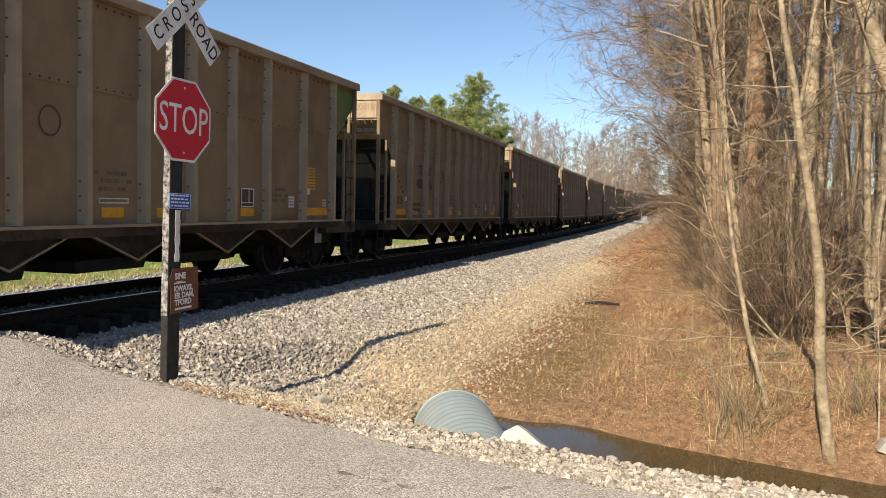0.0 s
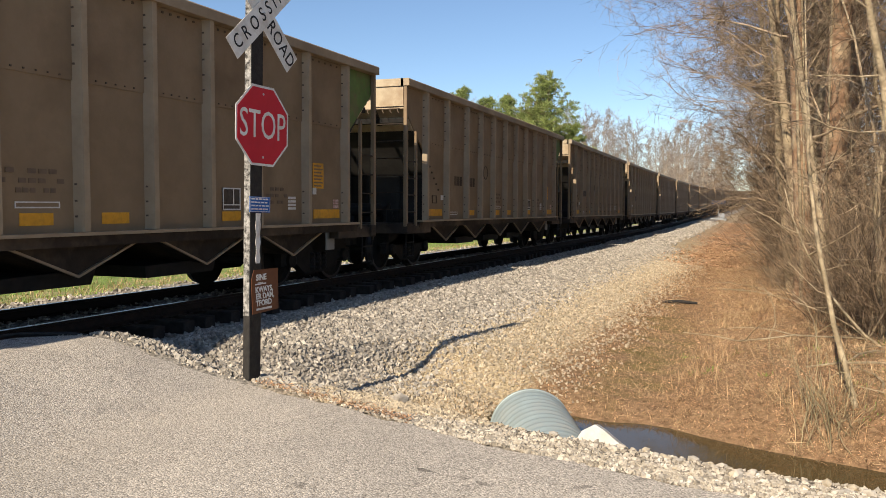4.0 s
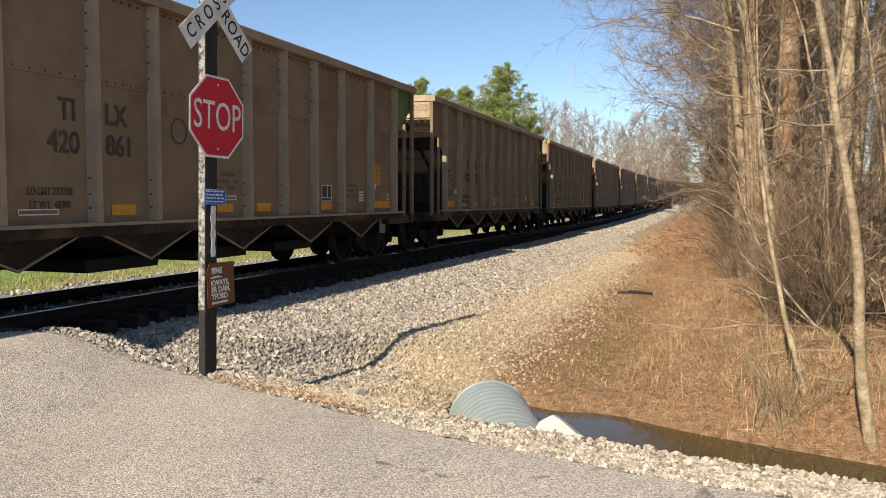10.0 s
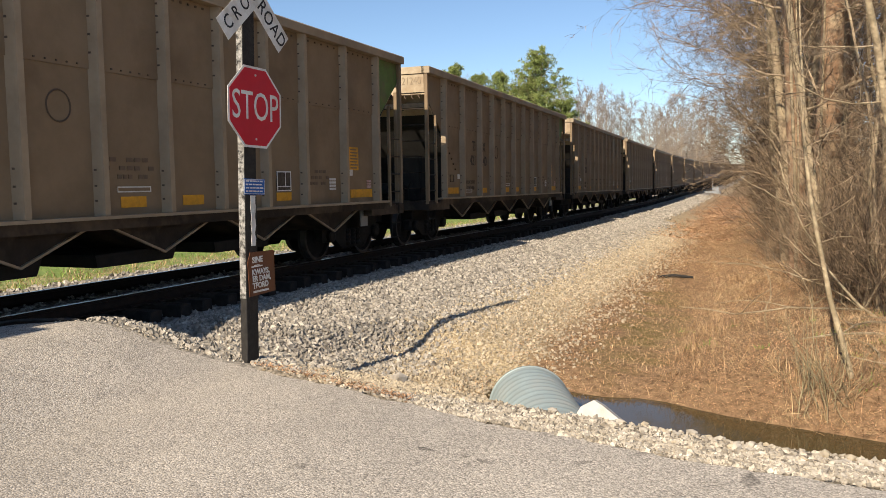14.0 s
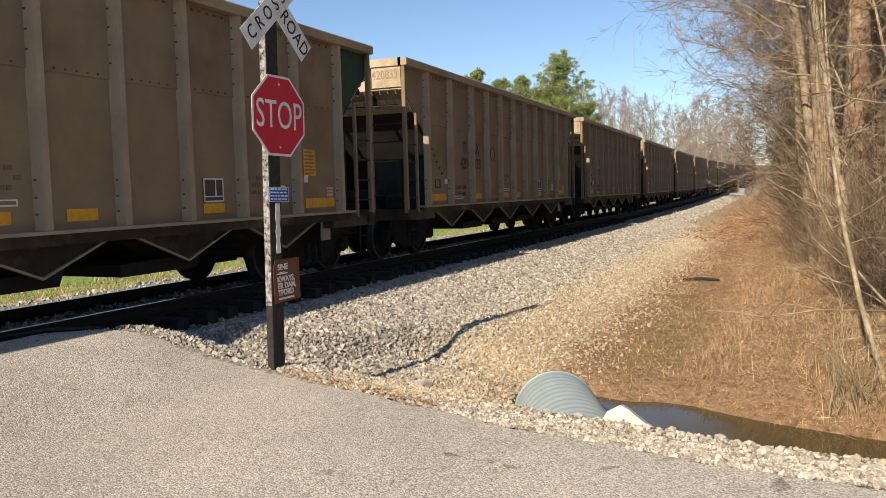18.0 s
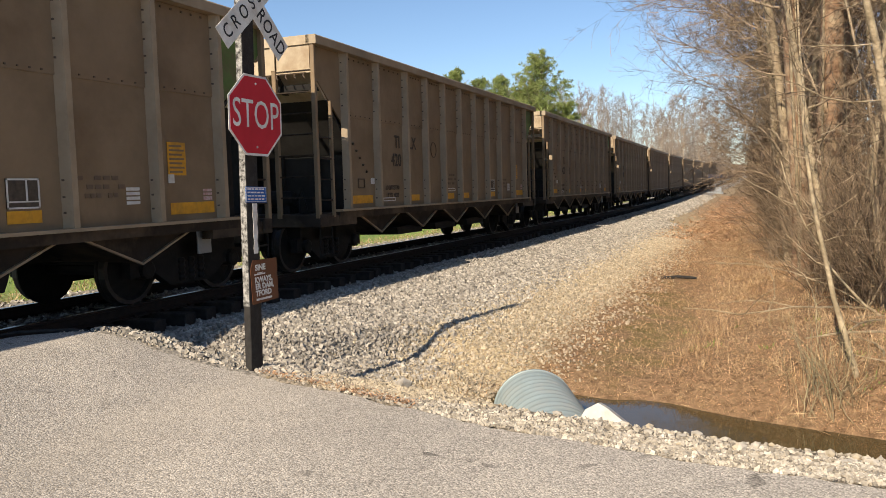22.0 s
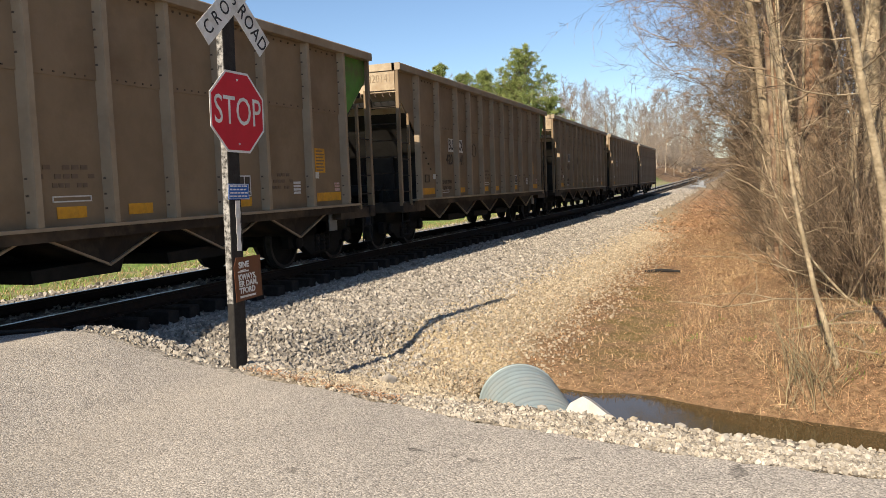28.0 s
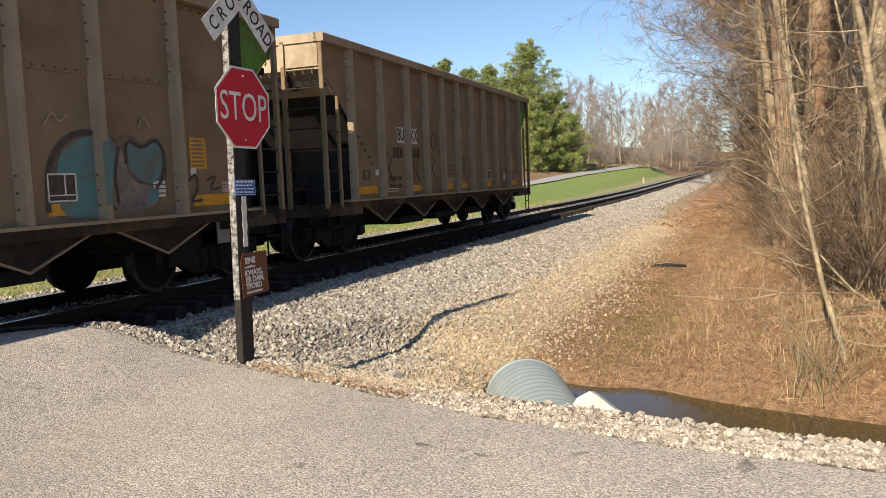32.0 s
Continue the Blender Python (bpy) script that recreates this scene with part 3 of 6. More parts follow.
def car_meshes():
    k = {}
    b = Build()
    y0, y1 = RIBS[0], RIBS[-1]
    # side sheet with a corner that runs out to the end under the top chord
    out = [(y0, SILL), (y1, SILL), (y1, 2.55), (HL - 0.06, 3.42), (HL - 0.06, TOP - 0.1), (-HL + 0.06, TOP - 0.1), (-HL + 0.06, 3.42), (y0, 2.55)]
    b.prism(out, "x", HW - 0.15, HW - 0.12)
    k["side_sheet"] = b.mesh("side_sheet", M["car_side"])
    b = Build().box(HW - 0.122, HW - 0.105, y0, y1, 2.72, TOP - 0.16)
    k["upper_sheet"] = b.mesh("upper_sheet", M["car_side"])
    b = Build()
    b.prism([(HW - 0.12, -0.085), (HW - 0.12, 0.085), (HW - 0.02, 0.05), (HW, 0.04), (HW, -0.04), (HW - 0.02, -0.05)], "z", SILL + 0.02, TOP - 0.13)
    k["rib"] = b.mesh("rib", M["car_rib"])
    b = Build()
    b.prism([(HW - 0.16, TOP - 0.15), (HW + 0.03, TOP - 0.15), (HW + 0.03, TOP - 0.02), (HW + 0.01, TOP), (HW - 0.16, TOP)], "y", -HL, HL)
    k["top_chord"] = b.mesh("top_chord", M["car_rib"])
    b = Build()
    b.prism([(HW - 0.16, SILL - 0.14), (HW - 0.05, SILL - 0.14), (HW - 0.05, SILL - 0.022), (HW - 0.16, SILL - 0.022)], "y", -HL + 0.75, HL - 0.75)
    # the sill's dark colour includes shade below the body
    k["side_sill"] = b.mesh("side_sill", M["car_grime_shade"])
    b = Build().box(HW - 0.16, HW + 0.02, -HL + 0.75, HL - 0.75, SILL - 0.02, SILL + 0.018)
    k["sill_flange"] = b.mesh("sill_flange", M["car_rib"])
    b = Build()
    for i in range(len(RIBS) - 1):
        for j in range(5):
            yy = RIBS[i] + 0.25 + j * (RIBS[i + 1] - RIBS[i] - 0.5) / 4
            b.box(HW - 0.118, HW - 0.09, yy - 0.014, yy + 0.014, TOP - 0.228, TOP - 0.20)
            b.box(HW - 0.108, HW - 0.092, yy - 0.009, yy + 0.009, 2.75, 2.768)
    for yy in RIBS:
        for zz in (1.25, 1.42, 1.6, 2.9, 3.1, 3.3, 3.5, 3.65):
            b.box(HW - 0.105, HW - 0.075, yy - 0.08, yy - 0.062, zz - 0.011, zz + 0.011)
    k["rivets"] = b.mesh("rivets", M["rivet"])
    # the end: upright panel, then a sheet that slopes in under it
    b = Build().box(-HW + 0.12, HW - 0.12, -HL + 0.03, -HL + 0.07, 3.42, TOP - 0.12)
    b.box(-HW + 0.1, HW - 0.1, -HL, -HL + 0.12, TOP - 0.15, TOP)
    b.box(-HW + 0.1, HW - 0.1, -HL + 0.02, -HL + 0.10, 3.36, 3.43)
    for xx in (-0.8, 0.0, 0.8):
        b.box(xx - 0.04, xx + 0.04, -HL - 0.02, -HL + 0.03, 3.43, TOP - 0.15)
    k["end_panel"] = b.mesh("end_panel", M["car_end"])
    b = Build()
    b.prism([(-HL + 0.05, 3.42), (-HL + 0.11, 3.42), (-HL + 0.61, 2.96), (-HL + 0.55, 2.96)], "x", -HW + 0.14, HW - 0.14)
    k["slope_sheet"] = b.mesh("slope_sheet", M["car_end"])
    # slope below the shadow's edge, a separate sheet in the painted shade tone
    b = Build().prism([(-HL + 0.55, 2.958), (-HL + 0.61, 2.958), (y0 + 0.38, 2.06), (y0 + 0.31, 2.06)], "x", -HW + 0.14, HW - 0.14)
    k["lower_slope"] = b.mesh("lower_slope", M["end_shade"])
    b = Build().prism([(-HL + 0.02, 3.42), (-HL + 0.06, 3.42), (-HL + 0.42, 3.06), (-HL + 0.30, 3.06)], "x", -0.035, 0.035)
    k["stiffener"] = b.mesh("stiffener", M["car_grime_shade"])
    # hooks in a row under the end panel
    b = Build()
    for q in range(17):
        xx = -1.36 + q * 0.17
        b.tube([(xx, -HL + 0.03, 3.36), (xx + 0.02, -HL - 0.02, 3.30), (xx + 0.05, -HL - 0.02, 3.27)], [0.011] * 3, 4)
    b.tube([(-1.42, -HL + 0.02, 3.36), (1.42, -HL + 0.02, 3.36)], [0.012] * 2, 4)
    k["hook_rail"] = b.mesh("hook_rail", M["rivet"])
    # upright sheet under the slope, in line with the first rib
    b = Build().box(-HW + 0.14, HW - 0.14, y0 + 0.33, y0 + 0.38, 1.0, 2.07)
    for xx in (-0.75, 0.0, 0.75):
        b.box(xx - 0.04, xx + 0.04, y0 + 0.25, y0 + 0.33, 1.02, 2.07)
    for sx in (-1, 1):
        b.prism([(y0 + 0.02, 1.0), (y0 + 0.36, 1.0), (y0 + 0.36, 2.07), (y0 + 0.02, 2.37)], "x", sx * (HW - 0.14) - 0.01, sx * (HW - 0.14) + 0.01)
    k["end_bulkhead"] = b.mesh("end_bulkhead", M["end_shade"])
    # brake gear that stands on the platform
    b = Build().tube([(-0.55, -HL + 0.35, 1.0), (-0.55, -HL + 0.35, 1.9)], [0.03, 0.03], 6)
    b.lathe([(0.13, -0.5), (0.15, -0.46), (0.15, 0.4), (0.11, 0.46)], "x", (0.2, -HL + 0.75, 1.28), 12)
    b.box(-0.25, 0.05, -HL + 0.62, -HL + 0.9, 1.02, 1.16).box(0.4, 0.62, -HL + 0.62, -HL + 0.9, 1.02, 1.16)
    b.tube([(0.72, -HL + 0.7, 1.25), (0.95, -HL + 0.5, 1.45), (1.1, -HL + 0.4, 1.1)], [0.018] * 3, 5)
    # the second, taller box is added only to fill the open gap
    b.box(0.85, 1.15, -HL + 0.55, -HL + 0.85, 1.02, 1.30, 0.02).box(-1.45, -0.45, -HL + 0.75, -HL + 1.1, 1.0, 2.45, 0.03)
    k["brake_gear"] = b.mesh("brake_gear", M["truck_black"])
    k["brake_housing"] = Build().box(0.35, 0.85, -HL + 0.28, -HL + 0.42, 1.85, 2.5, 0.02).mesh("brake_housing", M["truck_black"])
    # black box added to close the bright gap at the rear end
    k["fill_box"] = Build().box(-1.3, -0.7, -HL + 0.55, -HL + 0.95, 1.0, 2.2, 0.03).mesh("fill_box", M["truck_black"])
    b = Build()
    for q in range(20):
        a0, a1 = 2 * math.pi * q / 20, 2 * math.pi * (q + 1) / 20
        b.tube([(0.6 + 0.28 * math.cos(a0), -HL + 0.2, 2.15 + 0.28 * math.sin(a0)), (0.6 + 0.28 * math.cos(a1), -HL + 0.2, 2.15 + 0.28 * math.sin(a1))], [0.014] * 2, 4)
    for q in range(4):
        a0 = math.pi * q / 2 + 0.4
        b.tube([(0.6, -HL + 0.22, 2.15), (0.6 + 0.28 * math.cos(a0), -HL + 0.2, 2.15 + 0.28 * math.sin(a0))], [0.012] * 2, 4)
    k["brake_wheel"] = b.mesh("brake_wheel", M["truck_black"])
    k["end_board"] = Build().box(0.05, 0.74, -HL + 0.022, -HL + 0.028, 3.54, 3.78).mesh("white_board", M["white_paint"])
    k["end_plate"] = Build().box(HW - 0.52, HW - 0.30, -HL - 0.012, -HL, 1.86, 1.98).mesh("end_plate", M["white_paint"])
    k["hanging_plate"] = Build().box(HW - 0.30, HW - 0.27, 5.55, 5.83, 0.60, 0.94, 0.006).mesh("hanging_plate", M["box_metal"])
    b = Build().box(-0.04, 0.04, -0.04, 0.04, 0.95, TOP - 0.1, 0.01)
    k["corner_post"] = b.mesh("corner_post", M["car_side"])
    b = Build().tube([(0, 0, 0), (0, 0.5, 0)], [0.014, 0.014], 6)
    k["rung"] = b.mesh("rung", M["car_grime_shade"])
    b = Build().tube([(0, 0, 0), (0.70, 0, 0)], [0.014, 0.014], 6)
    k["end_rung"] = b.mesh("end_rung", M["car_grime_shade"])
    b = Build().box(-HW + 0.02, HW - 0.02, -HL + 0.03, -HL + 0.24, 0.80, 1.02, 0.015)
    b.box(-HW + 0.1, HW - 0.1, -HL + 0.2, -HL + 1.6, 0.96, 1.02)
    b.box(-0.3, 0.3, -HL - 0.05, -HL + 1.8, 0.55, 0.96)
    b.box(HW - 0.24, HW - 0.06, -HL + 0.2, -HL + 1.4, 0.80, 0.98)
    b.box(-HW + 0.06, -HW + 0.24, -HL + 0.2, -HL + 1.4, 0.80, 0.98)
    k["end_sill"] = b.mesh("end_sill", M["car_grime_shade"])
    k["draft_box"] = Build().box(-1.05, 1.05, -HL + 0.26, -HL + 2.3, 0.52, 0.955, 0.02).mesh("draft_box", M["truck_black"])
    b = Build().box(-0.09, 0.09, -HL - 0.62, -HL, 0.68, 0.86, 0.02).box(-0.19, 0.19, -HL - 0.74, -HL - 0.52, 0.60, 0.96, 0.05)
    k["coupler"] = b.mesh("coupler", M["truck_black"])
    b = Build()
    for s in (-0.2, 0.2):
        b.tube([(HW - 0.08, -HL + 0.1 + 0.2 + s, 0.95), (HW - 0.08, -HL + 0.3 + s, 0.32)], [0.016] * 2, 5)
    for zz in (0.33, 0.62):
        b.tube([(HW - 0.08, -HL + 0.1, zz), (HW - 0.08, -HL + 0.5, zz)], [0.016] * 2, 5)
    k["step"] = b.mesh("step", M["truck_black"])
    # hopper bays: sloping sheets to each outlet, outlet gates, centre sill
    b = Build()
    b.prism([(0, 0.59), (1.02, 0.99), (-1.02, 0.99)], "x", -HW + 0.24, HW - 0.24)
    k["hopper"] = b.mesh("hopper", M["car_grime_shade"])
    b = Build()
    b.prism([(0, 0.56), (1.0, 0.96), (1.0, 0.985), (0, 0.59), (-1.0, 0.985), (-1.0, 0.96)], "x", HW - 0.24, HW - 0.20)
    k["hopper_flange"] = b.mesh("hopper_flange", M["car_rib"])
    b = Build()
    b.prism([(-0.05, 0.62), (0.5, 0.80), (0.42, 0.58), (0.36, 0.45), (-0.95, 0.45), (-0.98, 0.6)], "x", -HW + 0.34, HW - 0.40)
    k["outlet_gate"] = b.mesh("outlet_gate", M["truck_black"])
    b = Build().box(-0.18, 0.18, -HL + 1.2, HL - 1.2, 0.62, 1.05).box(-HW + 0.35, HW - 0.35, -HL + 2.2, HL - 2.2, 0.98, 1.05)
    k["centre_sill"] = b.mesh("centre_sill", M["truck_black"])
    # coal inside the body closes the view from above
    b = Build().box(-HW + 0.16, HW - 0.16, -HL + 0.2, HL - 0.2, 3.1, 3.2)
    k["coal"] = b.mesh("coal", M["truck_black"])
    # truck
    b = Build()
    for s in (1,):
        xo = s * 0.98
        out = [(-1.16, 0.36), (-1.16, 0.58), (-0.7, 0.66), (-0.45, 0.80), (0.45, 0.80), (0.7, 0.66), (1.16, 0.58), (1.16, 0.36), (0.72, 0.40), (0.42, 0.20), (-0.42, 0.20), (-0.72, 0.40)]
        b.prism(out, "x", xo - 0.07, xo + 0.07)
        for yy in (-0.89, 0.89):
            b.lathe([(0.12, xo - 0.09), (0.12, xo + 0.13), (0.08, xo + 0.15)], "x", (0, yy, 0.457), 12)
    k["side_frame"] = b.mesh("side_frame", M["truck_black"])
    b = Build()
    prof = []
    for q in range(9):
        prof.append((0.085 if q % 2 else 0.065, 0.24 + q * 0.039))
    b.lathe(prof, "z", (1.02, 0, 0), 8)
    k["spring"] = b.mesh("spring", M["truck_black"])
    b = Build().box(-1.05, 1.05, -0.2, 0.2, 0.55, 0.80, 0.02)
    k["bolster"] = b.mesh("bolster", M["truck_black"])
    b = Build()
    for s in (1, -1):
        b.lathe([(0.12, s * 0.62), (0.37, s * 0.66), (0.485, s * 0.66), (0.485, s * 0.685), (0.457, s * 0.70), (0.455, s * 0.80), (0.40, s * 0.80), (0.37, s * 0.75), (0.15, s * 0.80)], "x", (0, 0, 0), 22)
    b.lathe([(0.085, -0.7), (0.085, 0.7)], "x", (0, 0, 0), 10)
    me = b.mesh("wheelset", M["truck_black"])
    me.materials.append(M["wheel_rim"])
    for f in me.polygons:
        # worn tread and rim face
        if all(0.39 < math.hypot(me.vertices[q].co.y, me.vertices[q].co.z) < 0.46 for q in f.vertices):
            f.material_index = 1
    k["wheelset"] = me
    # marks
    k["stripe"] = Build().box(HW - 0.115, HW - 0.11, -0.21, 0.21, 0, 0.13).mesh("stripe", M["yellow"])
    k["long_stripe"] = Build().box(HW - 0.115, HW - 0.11, -0.43, 0.43, 0, 0.15).mesh("stripe", M["yellow"])
    k["yellow_plate"] = Build().box(HW - 0.115, HW - 0.11, -0.17, 0.17, 0, 0.42).mesh("yellow_plate", M["yellow"])
    b = Build()
    for q in range(7):
        b.box(HW - 0.111, HW - 0.109, -0.14, 0.10 + 0.04 * (q % 2), 0.03 + q * 0.055, 0.055 + q * 0.055)
    k["yellow_text"] = b.mesh("text_block", M["car_side"])
    b = Build().box(HW - 0.116, HW - 0.104, -0.20, 0.20, 0, 0.31)
    k["label_back"] = b.mesh("label_board", M["stencil"])
    b = Build()
    for a0, a1, c0, c1 in ((-0.20, 0.20, 0, 0.018), (-0.20, 0.20, 0.292, 0.31), (-0.20, -0.18, 0, 0.31), (0.18, 0.20, 0, 0.31), (-0.20, 0.20, 0.065, 0.08), (0.03, 0.05, 0.065, 0.31)):
        b.box(HW - 0.106, HW - 0.101, a0, a1, c0, c1)
    k["label_frame"] = b.mesh("label_frame", M["white_paint"])
    b = Build()
    for q in range(4):
        b.box(HW - 0.114, HW - 0.110, -0.11, 0.11, q * 0.055, q * 0.055 + 0.038)
    k["small_label"] = b.mesh("small_label", M["white_paint"])
    k["side_plate"] = Build().box(HW - 0.116, HW - 0.108, -0.055, 0.055, 0, 0.11).mesh("side_plate", M["white_paint"])
    k["red_label"] = Build().box(HW - 0.115, HW - 0.110, -0.09, 0.09, 0, 0.05).box(HW - 0.115, HW - 0.110, -0.09, 0.09, 0.065, 0.10).box(HW - 0.115, HW - 0.110, -0.09, 0.09, 0.115, 0.15).mesh("red_label", M["red_label"])
    k["lines"] = Build()
    for q, (w, h) in enumerate(((0.30, 0.05), (0.42, 0.05), (0.46, 0.05))):
        for j in range(7):
            if (q * 3 + j) % 4:
                k["lines"].box(HW - 0.115, HW - 0.110, -w + j * 2 * w / 7, -w + (j + 0.75) * 2 * w / 7, q * 0.1, q * 0.1 + h)
    k["lines"] = k["lines"].mesh("stencil_block", M["faint"])
    b = Build()
    pts = [(HW - 0.113, 0.16 * math.cos(a), 0.17 * math.sin(a)) for a in np.linspace(0, 2 * math.pi, 25)]
    b.tube(pts, [0.011] * 25, 4)
    k["ring"] = b.mesh("ring_emblem", M["rivet"])
    b = Build()
    for q in range(5):
        b.lathe([(0.024, HW - 0.12), (0.022, HW - 0.10), (0.012, HW - 0.09)], "x", (0, RIBS[0] + 0.32 + 0.13 * q, 2.25 - 0.125 * q), 8)
    k["bolt_line"] = b.mesh("bolt_line", M["car_grime_shade"])
    k["placard"] = Build().box(HW - 0.12, HW - 0.108, RIBS[0] + 1.02, RIBS[0] + 1.16, 1.52, 1.63).mesh("placard", M["sign_white"])
    k["card_holder"] = Build().box(HW - 0.12, HW - 0.10, RIBS[0] + 0.48, RIBS[0] + 0.74, 1.60, 1.62).box(HW - 0.12, HW - 0.10, RIBS[0] + 0.48, RIBS[0] + 0.74, 1.44, 1.46).box(HW - 0.12, HW - 0.10, RIBS[0] + 0.48, RIBS[0] + 0.50, 1.46, 1.60).box(HW - 0.12, HW - 0.10, RIBS[0] + 0.72, RIBS[0] + 0.74, 1.46, 1.60).mesh("card_holder", M["rivet"])
    k["white_board"] = Build().box(HW - 0.116, HW - 0.112, -0.19, 0.19, -0.165, 0.165).mesh("white_board", M["white_paint"])
    k["number_bar"] = Build().box(HW - 0.115, HW - 0.110, -0.25, -0.11, -0.11, 0.11).box(HW - 0.115, HW - 0.110, -0.07, 0.07, -0.11, 0.11).box(HW - 0.115, HW - 0.110, 0.11, 0.25, -0.11, 0.11).mesh("number_bar", M["car_grime_shade"])
    k["frame_line"] = Build().box(HW - 0.115, HW - 0.110, -0.28, 0.28, 0, 0.015).box(HW - 0.115, HW - 0.110, -0.28, 0.28, 0.055, 0.07).box(HW - 0.115, HW - 0.110, -0.28, -0.265, 0, 0.07).box(HW - 0.115, HW - 0.110, 0.265, 0.28, 0, 0.07).mesh("outlined_plate", M["white_paint"])
    return k


CAR = car_meshes()
WHEELS = []
FLIP = pose(0, 0, 0, 0, 0, 180)
FACE = pose(0, 0, 0, 0, 0, 90)  # turns letters to face the +x side


def hopper_car(mark, number, boxed, label):
    car = thing("hopper_car", label, "hopper car", "cars of the coal train")
    for s, turn in ((1, pose(0, 0, 0)), (-1, FLIP)):
        side = part("side_sheet", CAR["side_sheet"], None, car, at=turn)
        part("upper_sheet", CAR["upper_sheet"], None, side)
        if s == 1:
            tagged(part("rivets", CAR["rivets"], None, side), kind="stuff")
        for yr in RIBS:
            part("rib", CAR["rib"], None, car, "pale tan vertical side rib", at=turn @ pose(0, yr, 0))
        part("top_chord", CAR["top_chord"], None, car, at=turn)
        sill = part("side_sill", CAR["side_sill"], None, car, "side sill with grime and shade in its dark colour", at=turn)
        part("sill_flange", CAR["sill_flange"], None, sill, "pale worn sill flange")
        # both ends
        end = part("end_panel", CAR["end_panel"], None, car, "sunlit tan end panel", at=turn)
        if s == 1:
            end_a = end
        slope = part("slope_sheet", CAR["slope_sheet"], None, car, "sloping tan end sheet above the painted shade", at=turn)
        part("lower_slope", CAR["lower_slope"], None, slope, "lower end slope in a painted shade tone")
        for xx in (-0.8, 0.0, 0.8):
            part("stiffener", CAR["stiffener"], None, slope, at=pose(xx, 0, 0))
        letters("letters", "DO NOT HUMP", 0.15, M["faded"], slope, pose(0.45, -HL + 0.30, 3.16, 47, 0, 0), narrow=0.8)
        part("end_sill", CAR["end_sill"], None, car, at=turn)
        part("draft_box", CAR["draft_box"], None, car, at=turn)
        part("hook_rail", CAR["hook_rail"], None, end, "row of small dark hooks")
        part("end_bulkhead", CAR["end_bulkhead"], None, car, "upright sheet below the end slope, shade in its dark grey", at=turn)
        part("brake_gear", CAR["brake_gear"], None, car, "black brake cylinder and pipes with an added filler box", at=turn)
        if s == -1:
            part("brake_wheel", CAR["brake_wheel"], None, car, "black hand brake wheel on its housing", at=turn)
            part("brake_housing", CAR["brake_housing"], None, car, at=turn)
            part("fill_box", CAR["fill_box"], None, car, "black box added to fill the open platform end", at=turn)
            part("end_plate", CAR["end_plate"], None, car, "small white plate on the ladder", at=turn)
        part("coupler", CAR["coupler"], None, car, "black steel coupler", at=turn)
        for sx in (HW - 0.07, -HW + 0.07):
            for sy in (0.06, 0.58):
                part("corner_post", CAR["corner_post"], None, car, at=turn @ pose(sx, -HL + sy, 0 if sy < 0.3 else 0) @ (Matrix.Diagonal((1, 1, 1, 1)) if sy < 0.3 else Matrix.Translation((0, 0, 0.31)) @ Matrix.Diagonal((0.7, 0.7, 0.68, 1))))
            for zr in (1.25, 1.6, 1.95, 2.3):
                part("rung", CAR["rung"], None, car, at=turn @ pose(sx, -HL + 0.06, zr))
        for zr in (1.3, 1.65, 2.0, 2.35, 2.7, 3.05, 3.4):
            part("end_rung", CAR["end_rung"], None, car, at=turn @ pose(HW - 0.80, -HL + 0.02, zr))
        part("corner_post", CAR["corner_post"], None, car, at=turn @ pose(0.8, -HL + 0.03, 0))
        part("corner_post", CAR["corner_post"], None, car, at=turn @ pose(-0.35, -HL + 0.03, 0))
        for sx in (1, -1):
            part("step", CAR["step"], None, car, at=turn @ Matrix.Translation((0 if sx > 0 else -2 * HW + 0.16, 0, 0)))
        truck = part("truck", CAR["bolster"], None, car, "black cast steel truck", at=pose(0, -s * 5.72, 0))
        for turn2 in (pose(0, 0, 0), FLIP):
            part("side_frame", CAR["side_frame"], None, truck, at=turn2)
            for ys_ in (-0.2, 0.0, 0.2):
                part("spring", CAR["spring"], None, truck, at=turn2 @ pose(0, ys_, 0))
        for yw in (-0.89, 0.89):
            WHEELS.append((part("wheelset", CAR["wheelset"], None, truck, at=pose(0, yw, 0.457)), yw))
    for a in APEX:
        bay = part("hopper_bay", CAR["hopper"], None, car, at=pose(0, a, 0))
        part("flange", CAR["hopper_flange"], None, bay, "pale worn flange of the hopper bay")
        if abs(a) < 3:
            part("outlet_gate", CAR["outlet_gate"], None, bay)
    for name in ("centre_sill", "coal"):
        part(name, CAR[name], None, car)
    # paint and writing on the side that faces the road
    for i in (0, 2, 4, 5, 7, 9):
        ym = (RIBS[i] + RIBS[i + 1]) / 2
        part("stripe", CAR["long_stripe" if i in (0, 9) else "stripe"], None, car, "yellow reflective stripe", at=pose(0, ym + (0.0 if i == 0 else 0.06 if i == 9 else -0.02), SILL + 0.10))
    tagged(part("bolt_line", CAR["bolt_line"], None, car, "slanting row of dark bolt heads"), kind="stuff")
    part("placard", CAR["placard"], None, car, "small blank white placard")
    part("card_holder", CAR["card_holder"], None, car)
    plate = part("yellow_plate", CAR["yellow_plate"], None, car, "faded yellow notice plate", at=pose(0, RIBS[9] + 0.42, 1.66))
    tagged(part("text_block", CAR["yellow_text"], None, plate), kind="stuff")
    board = part("label_board", CAR["label_back"], None, car, "black data panel framed in white", at=pose(0, RIBS[7] + 0.52, 1.31))
    part("label_frame", CAR["label_frame"], None, board)
    part("small_label", CAR["small_label"], None, car, at=pose(0, RIBS[8] + 0.97, 1.31))
    part("hanging_plate", CAR["hanging_plate"], None, car, "grey plate hung below the sill")
